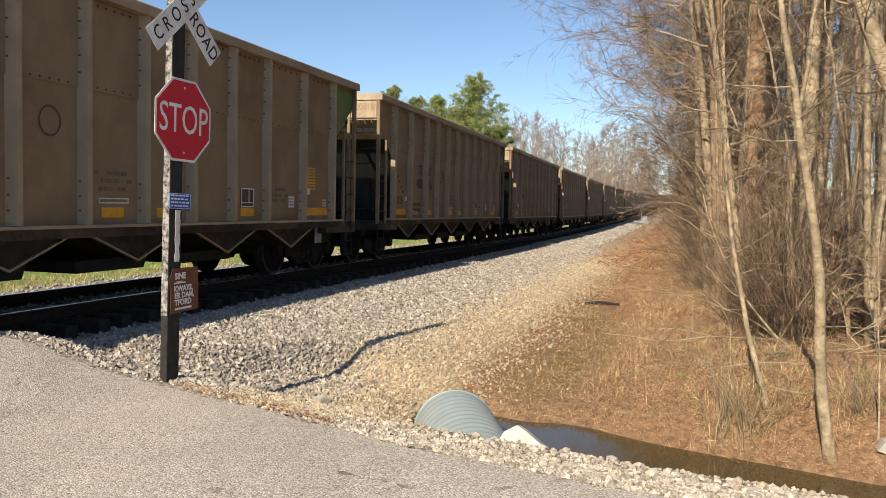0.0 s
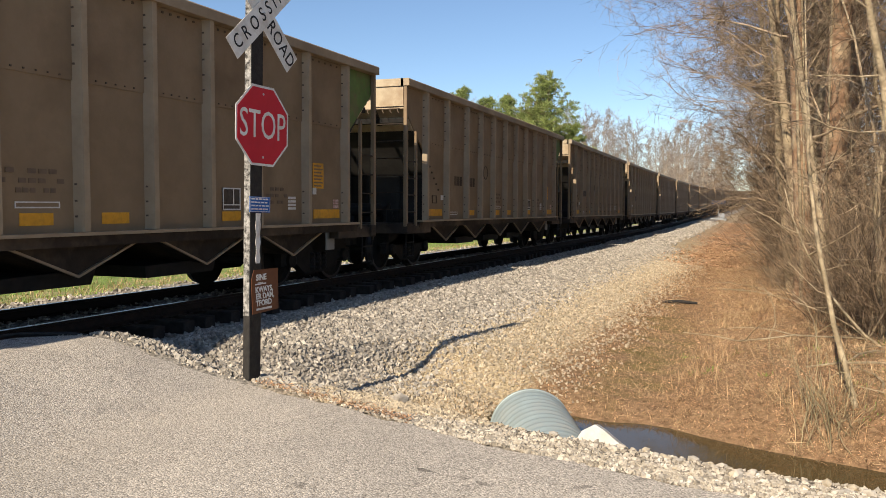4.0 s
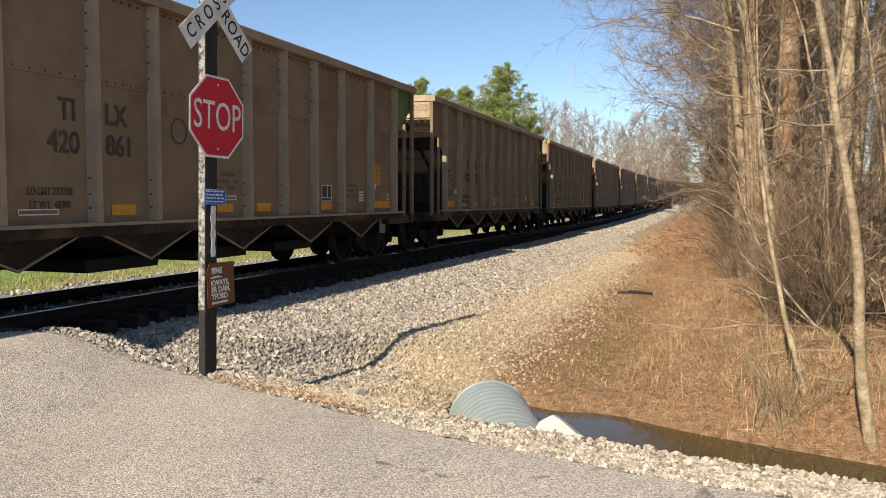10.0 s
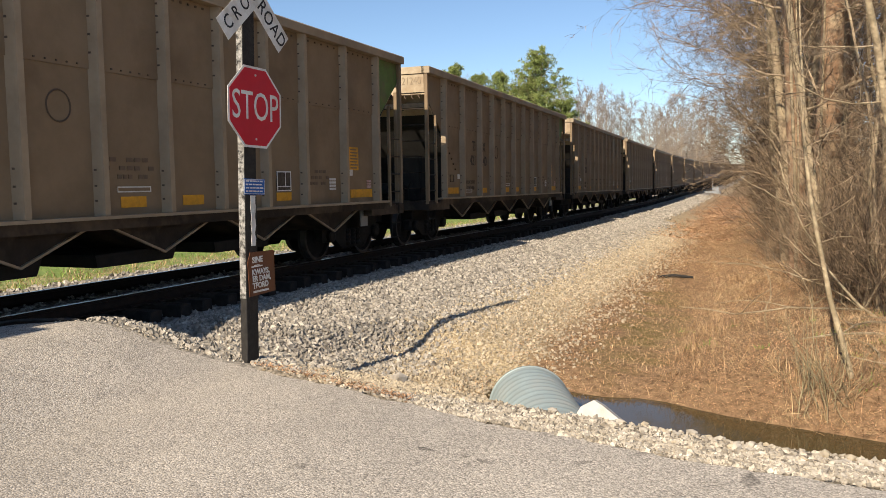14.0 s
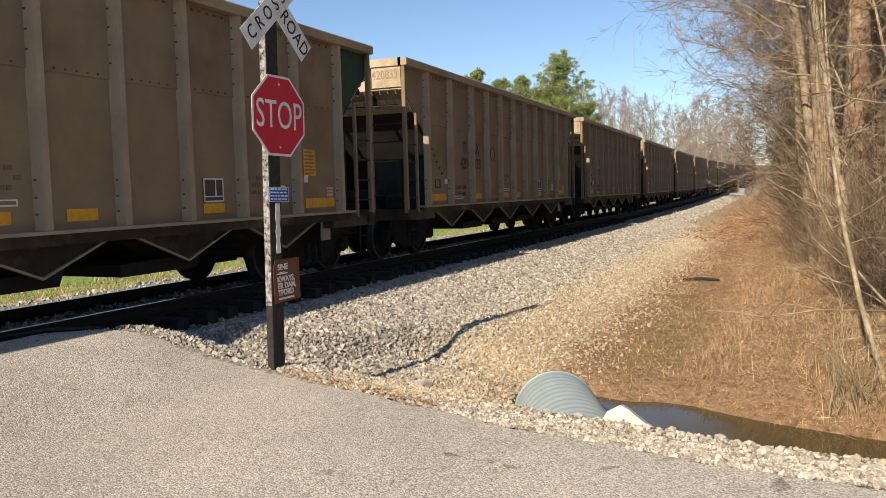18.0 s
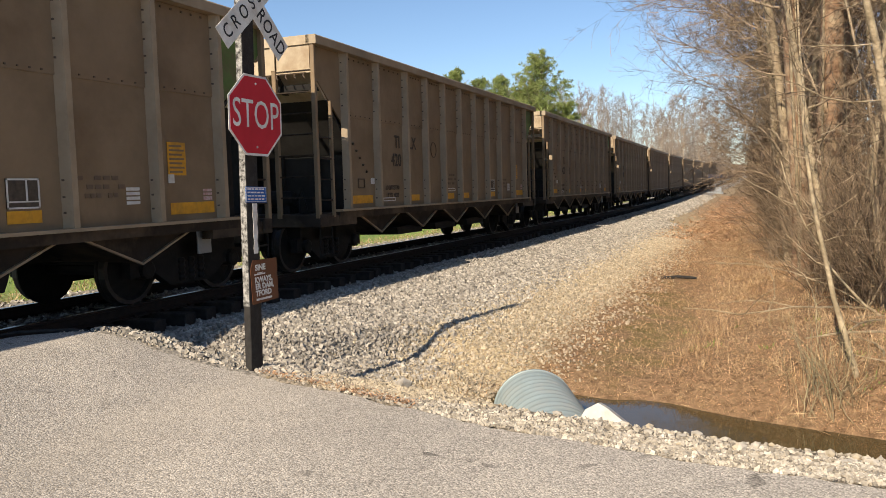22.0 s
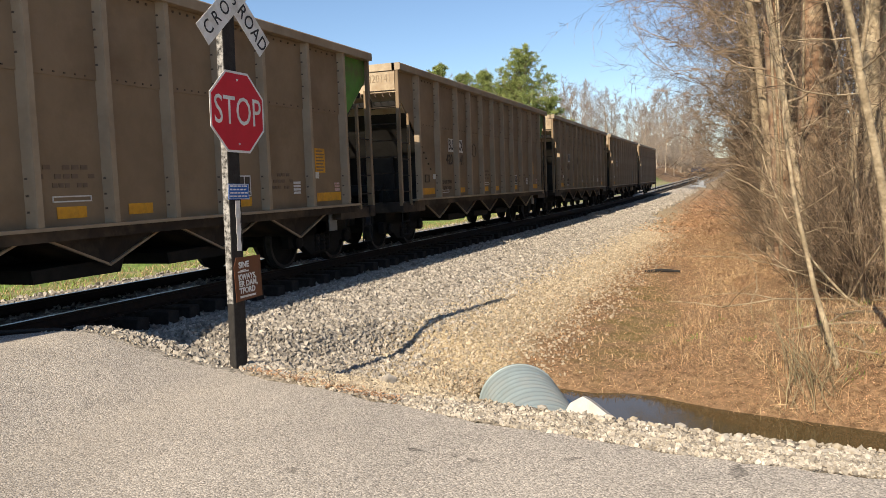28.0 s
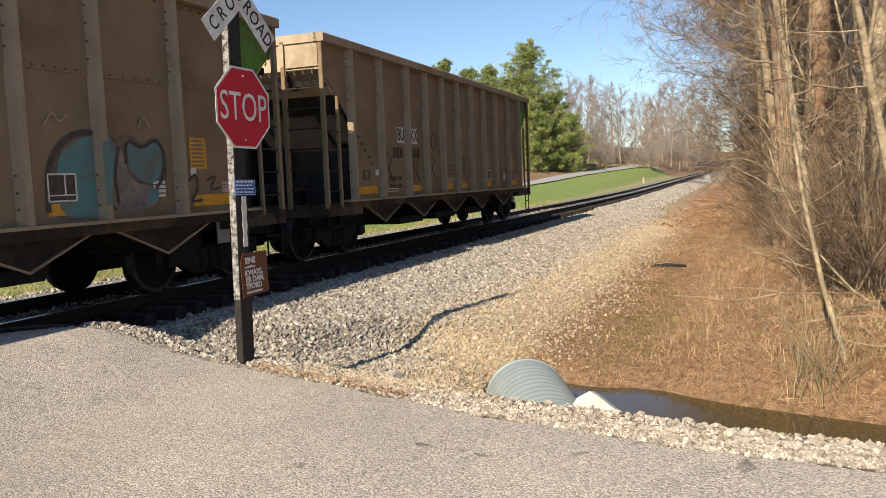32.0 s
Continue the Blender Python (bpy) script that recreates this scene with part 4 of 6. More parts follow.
    part("side_plate", CAR["side_plate"], None, car, "small white reporting plate", at=pose(0, RIBS[9] + 0.30, 1.56))
    part("red_label", CAR["red_label"], None, car, "small white label with red lines", at=pose(0, RIBS[9] + 1.0, 1.33))
    tagged(part("stencil_block", CAR["lines"], None, car, at=pose(0, RIBS[8] + 0.45, 1.40)), kind="stuff")
    tagged(part("stencil_block", CAR["lines"], None, car, at=pose(0, RIBS[4] + 0.5, 1.50)), kind="stuff")
    part("ring_emblem", CAR["ring"], None, car, "worn round stencilled emblem", at=pose(0, RIBS[3] + 0.55, 2.28))
    part("outlined_plate", CAR["frame_line"], None, car, at=pose(0, RIBS[1] + 0.55, SILL + 0.12))
    part("outlined_plate", CAR["frame_line"], None, car, at=pose(0, RIBS[4] + 0.55, SILL + 0.28))
    if not number:
        for yy in (RIBS[2] - 0.48, RIBS[2] + 0.48):
            part("number_bar", CAR["number_bar"], None, car, "worn unreadable stencilled number", at=pose(0, yy, 1.99))
    if mark or number:
        lx = HW - 0.112
        ya, yb = RIBS[2] - 0.43, RIBS[2] + 0.47
        if boxed:
            for yy in (ya + 0.14, yb - 0.03):
                part("white_board", CAR["white_board"], None, car, "white board behind the reporting mark", at=pose(0, yy, 2.36))
        for txt, yy, zz in ((mark[:2], ya + (0.14 if boxed else 0.06), 2.36), (mark[2:], yb - (0.03 if boxed else 0.06), 2.36), (number[:3], ya, 1.99), (number[3:], yb, 1.99)):
            if not txt:
                continue
            letters("letters", txt, 0.25, M["stencil"], car, pose(lx + 0.004, yy, zz) @ FACE, bold=0.006, narrow=0.8 if boxed and txt in (mark[:2], mark[2:]) else 0.9)
        if boxed is not None:
            letters("letters", "LD LMT 237200" if boxed else "LD LMT 237700", 0.085, M["rivet"], car, pose(lx, RIBS[1] + 0.72, 1.44) @ FACE, bold=0.003, narrow=0.8)
            letters("letters", "LT WT  48500" if boxed else "LT WT  48300", 0.085, M["rivet"], car, pose(lx, RIBS[1] + 0.72, 1.29) @ FACE, bold=0.003, narrow=0.8)
        if len(number) < 6:
            return car
        letters("letters", number, 0.17, M["faded"], end_a, pose(1.14, -HL + 0.024, 3.66), narrow=0.78)
        if boxed:
            part("white_board", CAR["end_board"], None, end_a, "white board behind the reporting mark")
        letters("letters", mark, 0.17, M["stencil" if boxed else "faded"], end_a, pose(0.4, -HL + 0.02, 3.66), narrow=0.78)
    return car


# car numbers counted from the last car of the train
NUMBERS = {0: ("BUKX", ""), 1: ("BUKX", "420135"), 2: ("BUKX", "420172"), 3: ("BUKX", "420141"), 5: ("BUKX", "420184"), 7: ("TILX", "420905"), 9: ("TILX", "420845"), 11: ("TILX", "420833"),
           15: ("TILX", "420911"), 16: ("TILX", "420853"), 18: ("TILX", "420861"), 24: ("TILX", "421269"), 25: ("TILX", "420816"),
           6: ("TILX", "420898"), 13: ("TILX", "420"), 14: ("TILX", "421240"), 8: ("TILX", "420"), 10: ("TILX", "420813"), 12: ("TILX", "421259"), 17: ("TILX", "420682"), 19: ("TILX", "420851"), 20: ("TILX", "420886"), 23: ("TILX", "420910")}
CARS = []
for i in range(29):
    mark, number = NUMBERS.get(i, ("", ""))
    boxed = i in (0, 1, 2, 3, 5)
    lab = "brown steel hopper car with pale ribs"
    lab += " and white boards" if boxed and number else " and black stencilled numbers" if number else " and faded stencils"
    CARS.append(hopper_car(mark, number, boxed, lab))
# green rotary end: painted sheet at the rear corner
b = Build().prism([(RIBS[-1] + 0.09, 2.60), (HL - 0.07, 3.44), (HL - 0.07, TOP - 0.16), (RIBS[-1] + 0.09, TOP - 0.16)], "x", HW - 0.119, HW - 0.112)
for name in ("green_paint", "green_dull", "green_dark"):
    CAR[name] = b.mesh("green_corner", M[name])
for i, car in enumerate(CARS):
    tone = "green_dark" if i in (21, 12) else "green_paint" if i < 5 or i == 19 else "green_dull"
    part("green_corner", CAR[tone], None, car, {"green_paint": "bright green painted rear corner", "green_dull": "dull grimy green rear corner", "green_dark": "dark green painted rear corner"}[tone])


# sprayed paint on the last cars
def stroke(pts, x, w=0.022):
    """A sprayed line of about constant width, as one ribbon."""
    b, n = Build(), len(pts)
    for i, (a, c) in enumerate(pts):
        (d, e), (f, g) = pts[max(i - 1, 0)], pts[min(i + 1, n - 1)]
        o = Vector((-(g - e), f - d))
        o = o.normalized() * w if o.length > 1e-6 else Vector((w, 0))
        b.v.extend([(x, a - o.x, c - o.y), (x, a + o.x, c + o.y), (x + 0.0015, a + o.x, c + o.y), (x + 0.0015, a - o.x, c - o.y)])
    b.f = [(4 * i + k, 4 * i + (k + 1) % 4, 4 * i + 4 + (k + 1) % 4, 4 * i + 4 + k) for i in range(n - 1) for k in range(4)]
    return b


def softened(pts, closed=True):
    """Cuts the corners of an outline twice."""
    for _ in range(2):
        q = []
        for i in range(len(pts) if closed else len(pts) - 1):
            (a, c), (d, e) = pts[i], pts[(i + 1) % len(pts)]
            q += [(0.75 * a + 0.25 * d, 0.75 * c + 0.25 * e), (0.25 * a + 0.75 * d, 0.25 * c + 0.75 * e)]
        pts = q if closed else [pts[0]] + q + [pts[-1]]
    return pts


SX = HW - 0.1115
PATCHES = [("smoke", [(2.45, 1.12), (2.5, 1.7), (2.72, 2.02), (3.1, 2.14), (3.5, 2.0), (3.75, 2.1), (4.0, 1.95), (4.28, 2.08), (4.42, 1.75), (4.3, 1.3), (3.9, 1.15), (3.4, 1.2), (3.0, 1.1)]),
           ("grey_paint", [(3.3, 1.14), (3.46, 1.9), (3.62, 1.95), (3.72, 1.5), (4.15, 1.45), (4.22, 1.18)]),
           ("teal", [(2.60, 1.12), (2.62, 1.75), (2.84, 1.98), (3.5, 2.12), (3.52, 1.62), (3.28, 1.40), (3.24, 1.12)]),
           ("teal", [(3.66, 2.08), (3.94, 1.90), (4.24, 2.10), (4.36, 1.85), (4.2, 1.48), (3.9, 1.5), (3.66, 1.70)]),
           ("teal", [(2.98, 1.10), (3.02, 1.28), (3.34, 1.30), (3.30, 1.10)]),
           ("teal", [(3.98, 1.24), (4.0, 1.42), (4.2, 1.44), (4.2, 1.26)])]
for sd, (m_, pts) in enumerate(PATCHES):
    part("paint_patch", Build().prism(softened(pts), "x", SX + 0.001 * sd, SX + 0.001 * sd + 0.001), M[m_], CARS[1], "sprayed teal paint" if m_ == "teal" else "dark sprayed paint")
for q, (yr, m_) in enumerate(((RIBS[8], "teal"),)):
    part("paint_patch", Build().box(HW + 0.001, HW + 0.003, yr - 0.05, yr + 0.05, 1.25, 1.98 + 0.05 * q), M[m_], CARS[1], "sprayed paint on a rib")
for m_, w_, pts in (("stencil", 0.03, [(2.48, 1.2), (2.5, 1.7), (2.75, 2.0), (3.1, 2.1), (3.3, 2.02)]), ("stencil", 0.022, [(3.5, 1.25), (3.46, 1.6), (3.56, 1.92)]), ("stencil", 0.024, [(3.66, 1.72), (3.68, 2.04), (3.94, 1.90), (4.2, 2.05), (4.34, 1.88), (4.3, 1.55), (4.15, 1.42)]),
                    ("stencil", 0.018, [(4.78, 1.5), (4.95, 1.62), (4.98, 1.38), (4.8, 1.22), (5.05, 1.24)]), ("stencil", 0.016, [(5.15, 1.5), (5.4, 1.58), (5.2, 1.36), (5.45, 1.4)]), ("stencil", 0.018, [(1.35, 1.2), (1.4, 1.6), (1.6, 1.9), (1.75, 1.5), (1.6, 1.3)]),
                    ("car_rib", 0.012, [(2.5, 2.14), (2.62, 2.3), (2.7, 2.16), (2.82, 2.26)]), ("car_rib", 0.012, [(3.9, 2.16), (4.0, 2.32), (4.1, 2.18)]), ("stencil", 0.018, [(-5.2, 1.3), (-5.0, 1.6), (-4.85, 1.3)])):
    part("paint_stroke", stroke(softened(pts, False), SX + 0.008, w_), M[m_], CARS[1], "pale chalky sprayed line" if m_ == "car_rib" else "dark sprayed line")
for x0_ in (-4.35, -2.9, -1.9, 0.35, 3.6):
    pts = [(x0_, 1.35), (x0_ + 0.05, 2.0), (x0_ + 0.3, 1.85), (x0_ + 0.12, 1.65), (x0_ + 0.38, 1.35)]
    part("paint_stroke", stroke(pts, SX + 0.002, 0.028), M["stencil"], CARS[0], "dark sprayed line")


# ---- crossing post with its signs ----
POST = pose(-4.62, 6.46, 0.0, 0, 1.5, 85)  # local -y looks down the road


def board(outline, thick=0.004):
    """A flat sheet in the local x-z plane, its face towards -y."""
    return Build().prism(outline, "y", 0, thick)


def octagon(r):
    return [(r * math.cos(radians(22.5 + 45 * k)), r * math.sin(radians(22.5 + 45 * k))) for k in range(8)]


def shifted(o, x, z):
    return [(a + x, c + z) for a, c in o]


post = thing("wooden_post", "weathered black-painted wooden post with peeling grey side", "post", at=POST)
b = Build().box(-0.085, 0.085, 0.0, 0.08, -0.4, 3.72, 0.006)
part("shaft", b, M["post_black"], post)
b = Build()
b.box(-0.0885, -0.0855, 0.003, 0.075, 0.62, 3.70)
part("peeling_paint", b, M["post_peel"], post, "curling pale paint flakes on the post")
b = Build()
strip = [(0.0, 0.024), (0.05, 0.030), (0.12, 0.018), (0.2, 0.032), (0.28, 0.022), (0.36, 0.034), (0.42, 0.026), (0.48, 0.030)]
for za, wa in strip:
    b.v.extend([(0.012 - wa, -0.012, 1.12 + za), (0.03 + wa, -0.004, 1.12 + za), (0.03 + wa, -0.001, 1.12 + za), (0.012 - wa, -0.009, 1.12 + za)])
b.f = [(4 * i + k, 4 * i + (k + 1) % 4, 4 * i + 4 + (k + 1) % 4, 4 * i + 4 + k) for i in range(len(strip) - 1) for k in range(4)]
part("torn_strip", b, M["sign_white"], post, "torn silvery reflective strip")

stop = thing("stop_sign", "red octagonal stop sign with white border bolted to a post", "stop sign", at=POST @ pose(0.045, -0.035, 2.435))
R8 = 0.381 / math.cos(radians(22.5))
part("plate", board(octagon(R8), 0.005), M["sign_white"], stop, "white rimmed aluminium plate")
part("red_face", Build().prism(octagon(R8 - 0.024), "y", -0.0025, 0.001), M["red_sign"], stop, "red reflective face")
letters("letters", "STOP", 0.268, M["sign_white"], stop, pose(0, -0.004, -0.003), bold=0.0, narrow=0.74, thick=0.001)
for zz in (0.30, -0.30):
    part("bolt", Build().lathe([(0.010, -0.009), (0.012, -0.004), (0.012, 0.002)], "y", (0, 0, zz), 8), M["aluminium"], stop)
for zz in (0.2, -0.2):
    part("bracket", Build().box(-0.03, 0.03, 0.005, 0.034, zz - 0.02, zz + 0.02), M["aluminium"], stop)

buck = thing("crossbuck_sign", "white crossed railroad crossing boards with black letters", "crossbuck sign", at=POST @ pose(0.055, -0.02, 3.51))
for text, tilt, yo in (("CROSSING", -43.5, -0.012), ("RAIL ROAD", 43.5, -0.004)):
    blade = part("blade", Build().box(-0.61, 0.61, 0, 0.004, -0.114, 0.114), M["sign_white"], buck, at=pose(0, yo, 0, 0, tilt, 0))
    if text == "CROSSING":
        letters("letters", "CROSSING", 0.13, M["sign_black"], blade, pose(0, -0.002, 0), bold=0.001, narrow=0.84, thick=0.001, spacing=1.66)
    else:
        letters("letters", "RAIL", 0.135, M["sign_black"], blade, pose(-0.36, -0.002, 0), bold=0.001, narrow=0.88, thick=0.001, spacing=1.08)
        letters("letters", "ROAD", 0.135, M["sign_black"], blade, pose(0.36, -0.002, 0), bold=0.001, narrow=0.88, thick=0.001, spacing=1.08)
part("bolt", Build().lathe([(0.010, -0.02), (0.013, -0.014), (0.013, 0.02)], "y", (0, 0, 0), 8), M["aluminium"], buck)

blue = thing("blue_notice", "small blue notice plate with unreadable white lines", "sign", at=POST @ pose(0.05, -0.004, 1.685))
part("plate", board([(-0.15, -0.075), (0.15, -0.075), (0.15, 0.075), (-0.15, 0.075)], 0.003), M["sign_blue"], blue)
b = Build()
rng = np.random.default_rng(4)
for q in range(4):
    x = -0.125
    while x < 0.11:
        w = rng.uniform(0.02, 0.05)
        b.box(x, min(x + w, 0.125), -0.002, 0.0, 0.045 - q * 0.032, 0.059 - q * 0.032)
        x += w + 0.012
tagged(part("text_block", b, M["sign_white"], blue), kind="stuff")
b = Build()
for a0, a1, c0, c1 in ((-0.145, 0.145, 0.066, 0.070), (-0.145, 0.145, -0.070, -0.066), (-0.145, -0.141, -0.07, 0.07), (0.141, 0.145, -0.07, 0.07)):
    b.box(a0, a1, -0.0015, 0.0, c0, c1)
part("border", b, M["sign_white"], blue)

brown = thing("brown_sign", "cut-off brown direction sign with white place names", "sign", at=POST @ pose(0.125, -0.008, 0.855, 0, -3, 0))
part("plate", board([(-0.185, -0.215), (0.20, -0.205), (0.205, 0.20), (-0.15, 0.21), (-0.19, 0.12)], 0.004), M["sign_brown"], brown)
for txt, xx, zz, hh in (("SINE", -0.05, 0.130, 0.056), ("KWAYS,", -0.01, 0.012, 0.053), ("ER DAM,", 0.0, -0.052, 0.053), ("TFORD", -0.02, -0.118, 0.053)):
    letters("letters", txt, hh, M["sign_white"], brown, pose(xx, -0.003, zz), bold=0.003, narrow=0.95, thick=0.0008)
b = Build().box(-0.14, 0.02, -0.002, 0, 0.062, 0.074).box(-0.10, -0.02, -0.002, 0, 0.076, 0.084).box(-0.13, 0.10, -0.002, 0, -0.185, -0.165)
tagged(part("text_block", b, M["sign_white"], brown), kind="stuff")

# ---- culvert and big stones ----
pipe = thing("culvert_pipe", "grey corrugated metal culvert pipe end above the ditch", "culvert pipe", at=pose(-2.15, 7.44, -0.47, 0, 0, 23.5))
prof = []
for k in range(70):
    prof.append((0.385 + 0.011 * math.cos(k * math.pi / 2.5), -k * 0.026))
inner = [(0.345, -1.79), (0.345, -0.004)]
b = Build()
b.lathe(prof, "y", (0, 0, 0), 40)
b.f = b.f[:-2]
part("shell", b, M["pipe"], pipe, smooth=True)
b = Build().lathe([(0.372, -1.7), (0.372, 0.0)], "y", (0, 0, 0), 40)
b.f = b.f[:-2]
part("inner_wall", b, M["pipe"], pipe, smooth=True)
b = Build().lathe([(0.398, 0.004), (0.398, -0.02), (0.372, -0.02), (0.372, 0.004)], "y", (0, 0, 0), 40)
b.f = b.f[:-2] + [(3 * 40 + k, 3 * 40 + (k + 1) % 40, (k + 1) % 40, k) for k in range(40)]
part("rim", b, M["pipe"], pipe, smooth=True)


def stone_mesh(name, seed, size, material, flat=1.0, cuts=1):
    bm = bmesh.new()
    bmesh.ops.create_icosphere(bm, subdivisions=cuts, radius=1.0)
    o = Vector((seed * 3.7, seed * 1.3, seed * 0.7))
    for q in bm.verts:
        d = q.co.normalized()
        h = 1 + 0.6 * noise.noise(d * 0.9 + o) + 0.3 * noise.noise(d * 2.3 + o)
        q.co = Vector((d.x * h * size[0], d.y * h * size[1], d.z * h * size[2] * flat))
    me = Build().take(bm).mesh(name, material)
    return me


def stone(x, y, size, material, label, seed, sink=0.3, turn=0.0, name="stone"):
    z = float(ground_z(x, y))
    ob = part(name, stone_mesh(name, seed, size, material), None, at=pose(x, y, z + size[2] * (1 - 2 * sink), 0, 0, turn))
    tagged(ob, label, "stone", "loose stones by the ditch")
    return ob


rng = np.random.default_rng(21)
slab = Build().prism([(-0.21, -0.10), (0.24, -0.16), (0.19, -0.04), (0.02, 0.07), (-0.05, 0.10), (-0.14, 0.04)], "y", -0.12, 0.09)
slab = part("concrete_chunk", slab, M["concrete"], at=pose(-1.22, 6.18, float(ground_z(-1.22, 6.18)) + 0.10, -14, 4, 4))
tagged(slab, "broken white concrete chunk lying by the pipe", "concrete chunk")
for k, (x, y, z_, sc, tilt) in enumerate(((1.72, 7.9, 0.0, 0.6, 12), (1.98, 8.0, 0.0, 0.5, 5))):
    ch = Build().prism([(-0.22, -0.09), (0.2, -0.11), (0.26, 0.02), (0.08, 0.08), (-0.15, 0.07)], "y", -0.14, 0.12)
    ch = part("concrete_chunk", ch, M["ballast_pale"], at=pose(x, y, float(ground_z(x, y)) + z_, 0, tilt, 30 * k) @ Matrix.Diagonal((sc, sc, sc, 1)))
    tagged(ch, "grey broken concrete chunk at the foot of a tree", "concrete chunk")
stone(-3.05, 6.42, (0.10, 0.08, 0.07), M["ballast"], "dark grey stone at the road edge", 3)
stone(-4.25, 6.95, (0.11, 0.08, 0.08), M["ballast"], "dark grey stone near the sign post", 5)
for k in range(130):
    x = rng.uniform(-1.6, 2.4)
    v = rng.uniform(0.15, 1.1)
    y = float(road_edge(x)) + v
    s = rng.uniform(0.014, 0.034) * (1.2 if v > 0.45 else 0.75)
    stone(x, y, (s * rng.uniform(0.9, 1.5), s, s * rng.uniform(0.5, 0.9)), M["limestone"] if rng.random() < 0.75 else M["tan_gravel"], "pale limestone rock on the road verge", 30 + k, turn=rng.uniform(0, 360))
log_b = Build().tube([(-0.35, 0, 0.04), (0, 0.03, 0.06), (0.38, -0.02, 0.035)], [0.03, 0.038, 0.025], 8)
lg = part("log", log_b, M["post_black"], at=pose(-1.9, 17.75, float(ground_z(-1.9, 17.75)), 0, 0, 12))
tagged(lg, "short dark rotten log lying in dry grass", "log")

twig_ = Build().tube([(-7.15, 5.30, 0.37), (-6.75, 5.62, 0.43), (-6.35, 5.88, 0.42), (-6.0, 6.06, 0.36), (-5.5, 6.16, 0.24), (-5.05, 6.30, 0.12)], [0.014, 0.018, 0.02, 0.018, 0.013, 0.008], 6)
tagged(part("fallen_branch", twig_, M["post_black"], smooth=True), "dark stick lying along the broken road edge", "branch", "fallen branches")
# branches lying on the bank under the trees
for k in range(22):
    x, y = rng.uniform(0.9, 2.9), rng.uniform(7.9, 13.5)
    z = float(ground_z(x, y))
    a = rng.uniform(0, 2 * math.pi)
    n = 0.35 + 0.9 * rng.random()
    r = rng.uniform(0.006, 0.016)
    pts = [(0, 0, 0.01), (0.35 * n, 0.06 * rng.normal(), 0.05), (0.7 * n, 0.08 * rng.normal(), 0.06), (n, 0.1 * rng.normal(), 0.02 + 0.12 * rng.random())]
    fb = part("fallen_branch", Build().tube(pts, [r, r, r * 0.8, r * 0.5], 5).tube([pts[2], (0.85 * n, 0.18, 0.12)], [r * 0.6, r * 0.3], 4), M["bark_pale"], at=pose(x, y, z, 0, 0, math.degrees(a)))
    tagged(fb, "pale dead branch lying in leaf litter", "branch", "fallen branches")

# ---- signal cabinet with a solar panel beside the far track ----
bx, by = -7.2, 112.0
bz = float(ground_z(bx, by))
cab = thing("solar_cabinet", "pale trackside equipment cabinet with a solar panel on a mast", "equipment cabinet", at=pose(bx, by, bz))
part("plinth", Build().box(-1.0, 1.0, -0.6, 0.6, -0.3, 0.25, 0.03), M["box_metal"], cab)
part("cabinet", Build().box(0.1, 0.8, -0.3, 0.3, 0.25, 0.85, 0.03), M["box_metal"], cab)
part("mast", Build().tube([(0, 0, 0), (0, 0, 2.25)], [0.07, 0.06], 8), M["box_metal"], cab)
part("solar_panel", Build().prism([(-0.6, 2.05), (-0.57, 2.00), (0.57, 2.50), (0.54, 2.55)], "x", -0.85, 0.85), M["panel_dark"], cab, "dark tilted solar panel")
MX, MY = -15.3, 114.4
ms = part("marker_post", Build().box(-0.12, 0.12, -0.06, 0.06, -0.2, 0.9, 0.02), M["car_end"], at=pose(MX, MY, float(ground_z(MX, MY))))
tagged(ms, "short pale marker post in roadside grass", "marker post")

# ---- far road ----
nodes = [(-36, 10), (-31, 40), (-27.6, 72), (-26.3, 92), (-26.1, 106), (-26.2, 121), (-25.6, 133), (-24.3, 145), (-23.0, 157), (-21.5, 166)]
sy = np.arange(10, 164, 2.5)
sx = np.convolve(np.pad(np.interp(sy, [q[1] for q in nodes], [q[0] for q in nodes]), 3, mode="edge"), np.ones(7) / 7, "valid")
path = list(zip(sx.tolist(), sy.tolist()))
b = Build()
for i, (x, y) in enumerate(path):
    d = Vector((*path[min(i + 1, len(path) - 1)], 0)) - Vector((*path[max(i - 1, 0)], 0))
    n = Vector((-d.y, d.x, 0)).normalized()
    for o in (-1.75, -0.9, 0, 0.9, 1.75):
        p = Vector((x, y, 0)) + n * o
        b.v.append((p.x, p.y, float(ground_z(p.x, p.y)) + 0.12))
b.f = [(i * 5 + k, i * 5 + k + 1, i * 5 + k + 6, i * 5 + k + 5) for i in range(len(path) - 1) for k in range(4)]
tagged(part("far_road", b, M["far_road"]), "pale grey country road beyond the field", "road", kind="structure")
rs = thing("road_sign", "small grey round road sign on two posts", "road sign", at=pose(-29.2, 134, float(ground_z(-29.2, 134))))
part("disc", Build().lathe([(0.45, 0), (0.45, 0.03)], "y", (0, 0, 1.7), 16), M["box_metal"], rs)
part("leg", Build().tube([(0, 0.05, -0.2), (0, 0.05, 1.9)], [0.05, 0.05], 6), M["box_metal"], rs)
part("leg", Build().tube([(1.2, 0.05, -0.2), (1.2, 0.05, 1.7)], [0.06, 0.06], 6), M["bark"], rs)


# ---- trees ----
def wander(rng, start, way, length, n, bend, up=0.0):
    """A crooked line of n points."""
    p, d, out = np.array(start, float), np.array(way, float), []
    d /= np.linalg.norm(d)
    for k in range(n):
        out.append(p.copy())
        d = d + rng.normal(0, bend, 3) + np.array((0, 0, up))
        d /= np.linalg.norm(d)
        p = p + d * length / (n - 1)
    return out


def unit(v):
    return v / np.maximum(np.linalg.norm(v, axis=-1, keepdims=True), 1e-9)


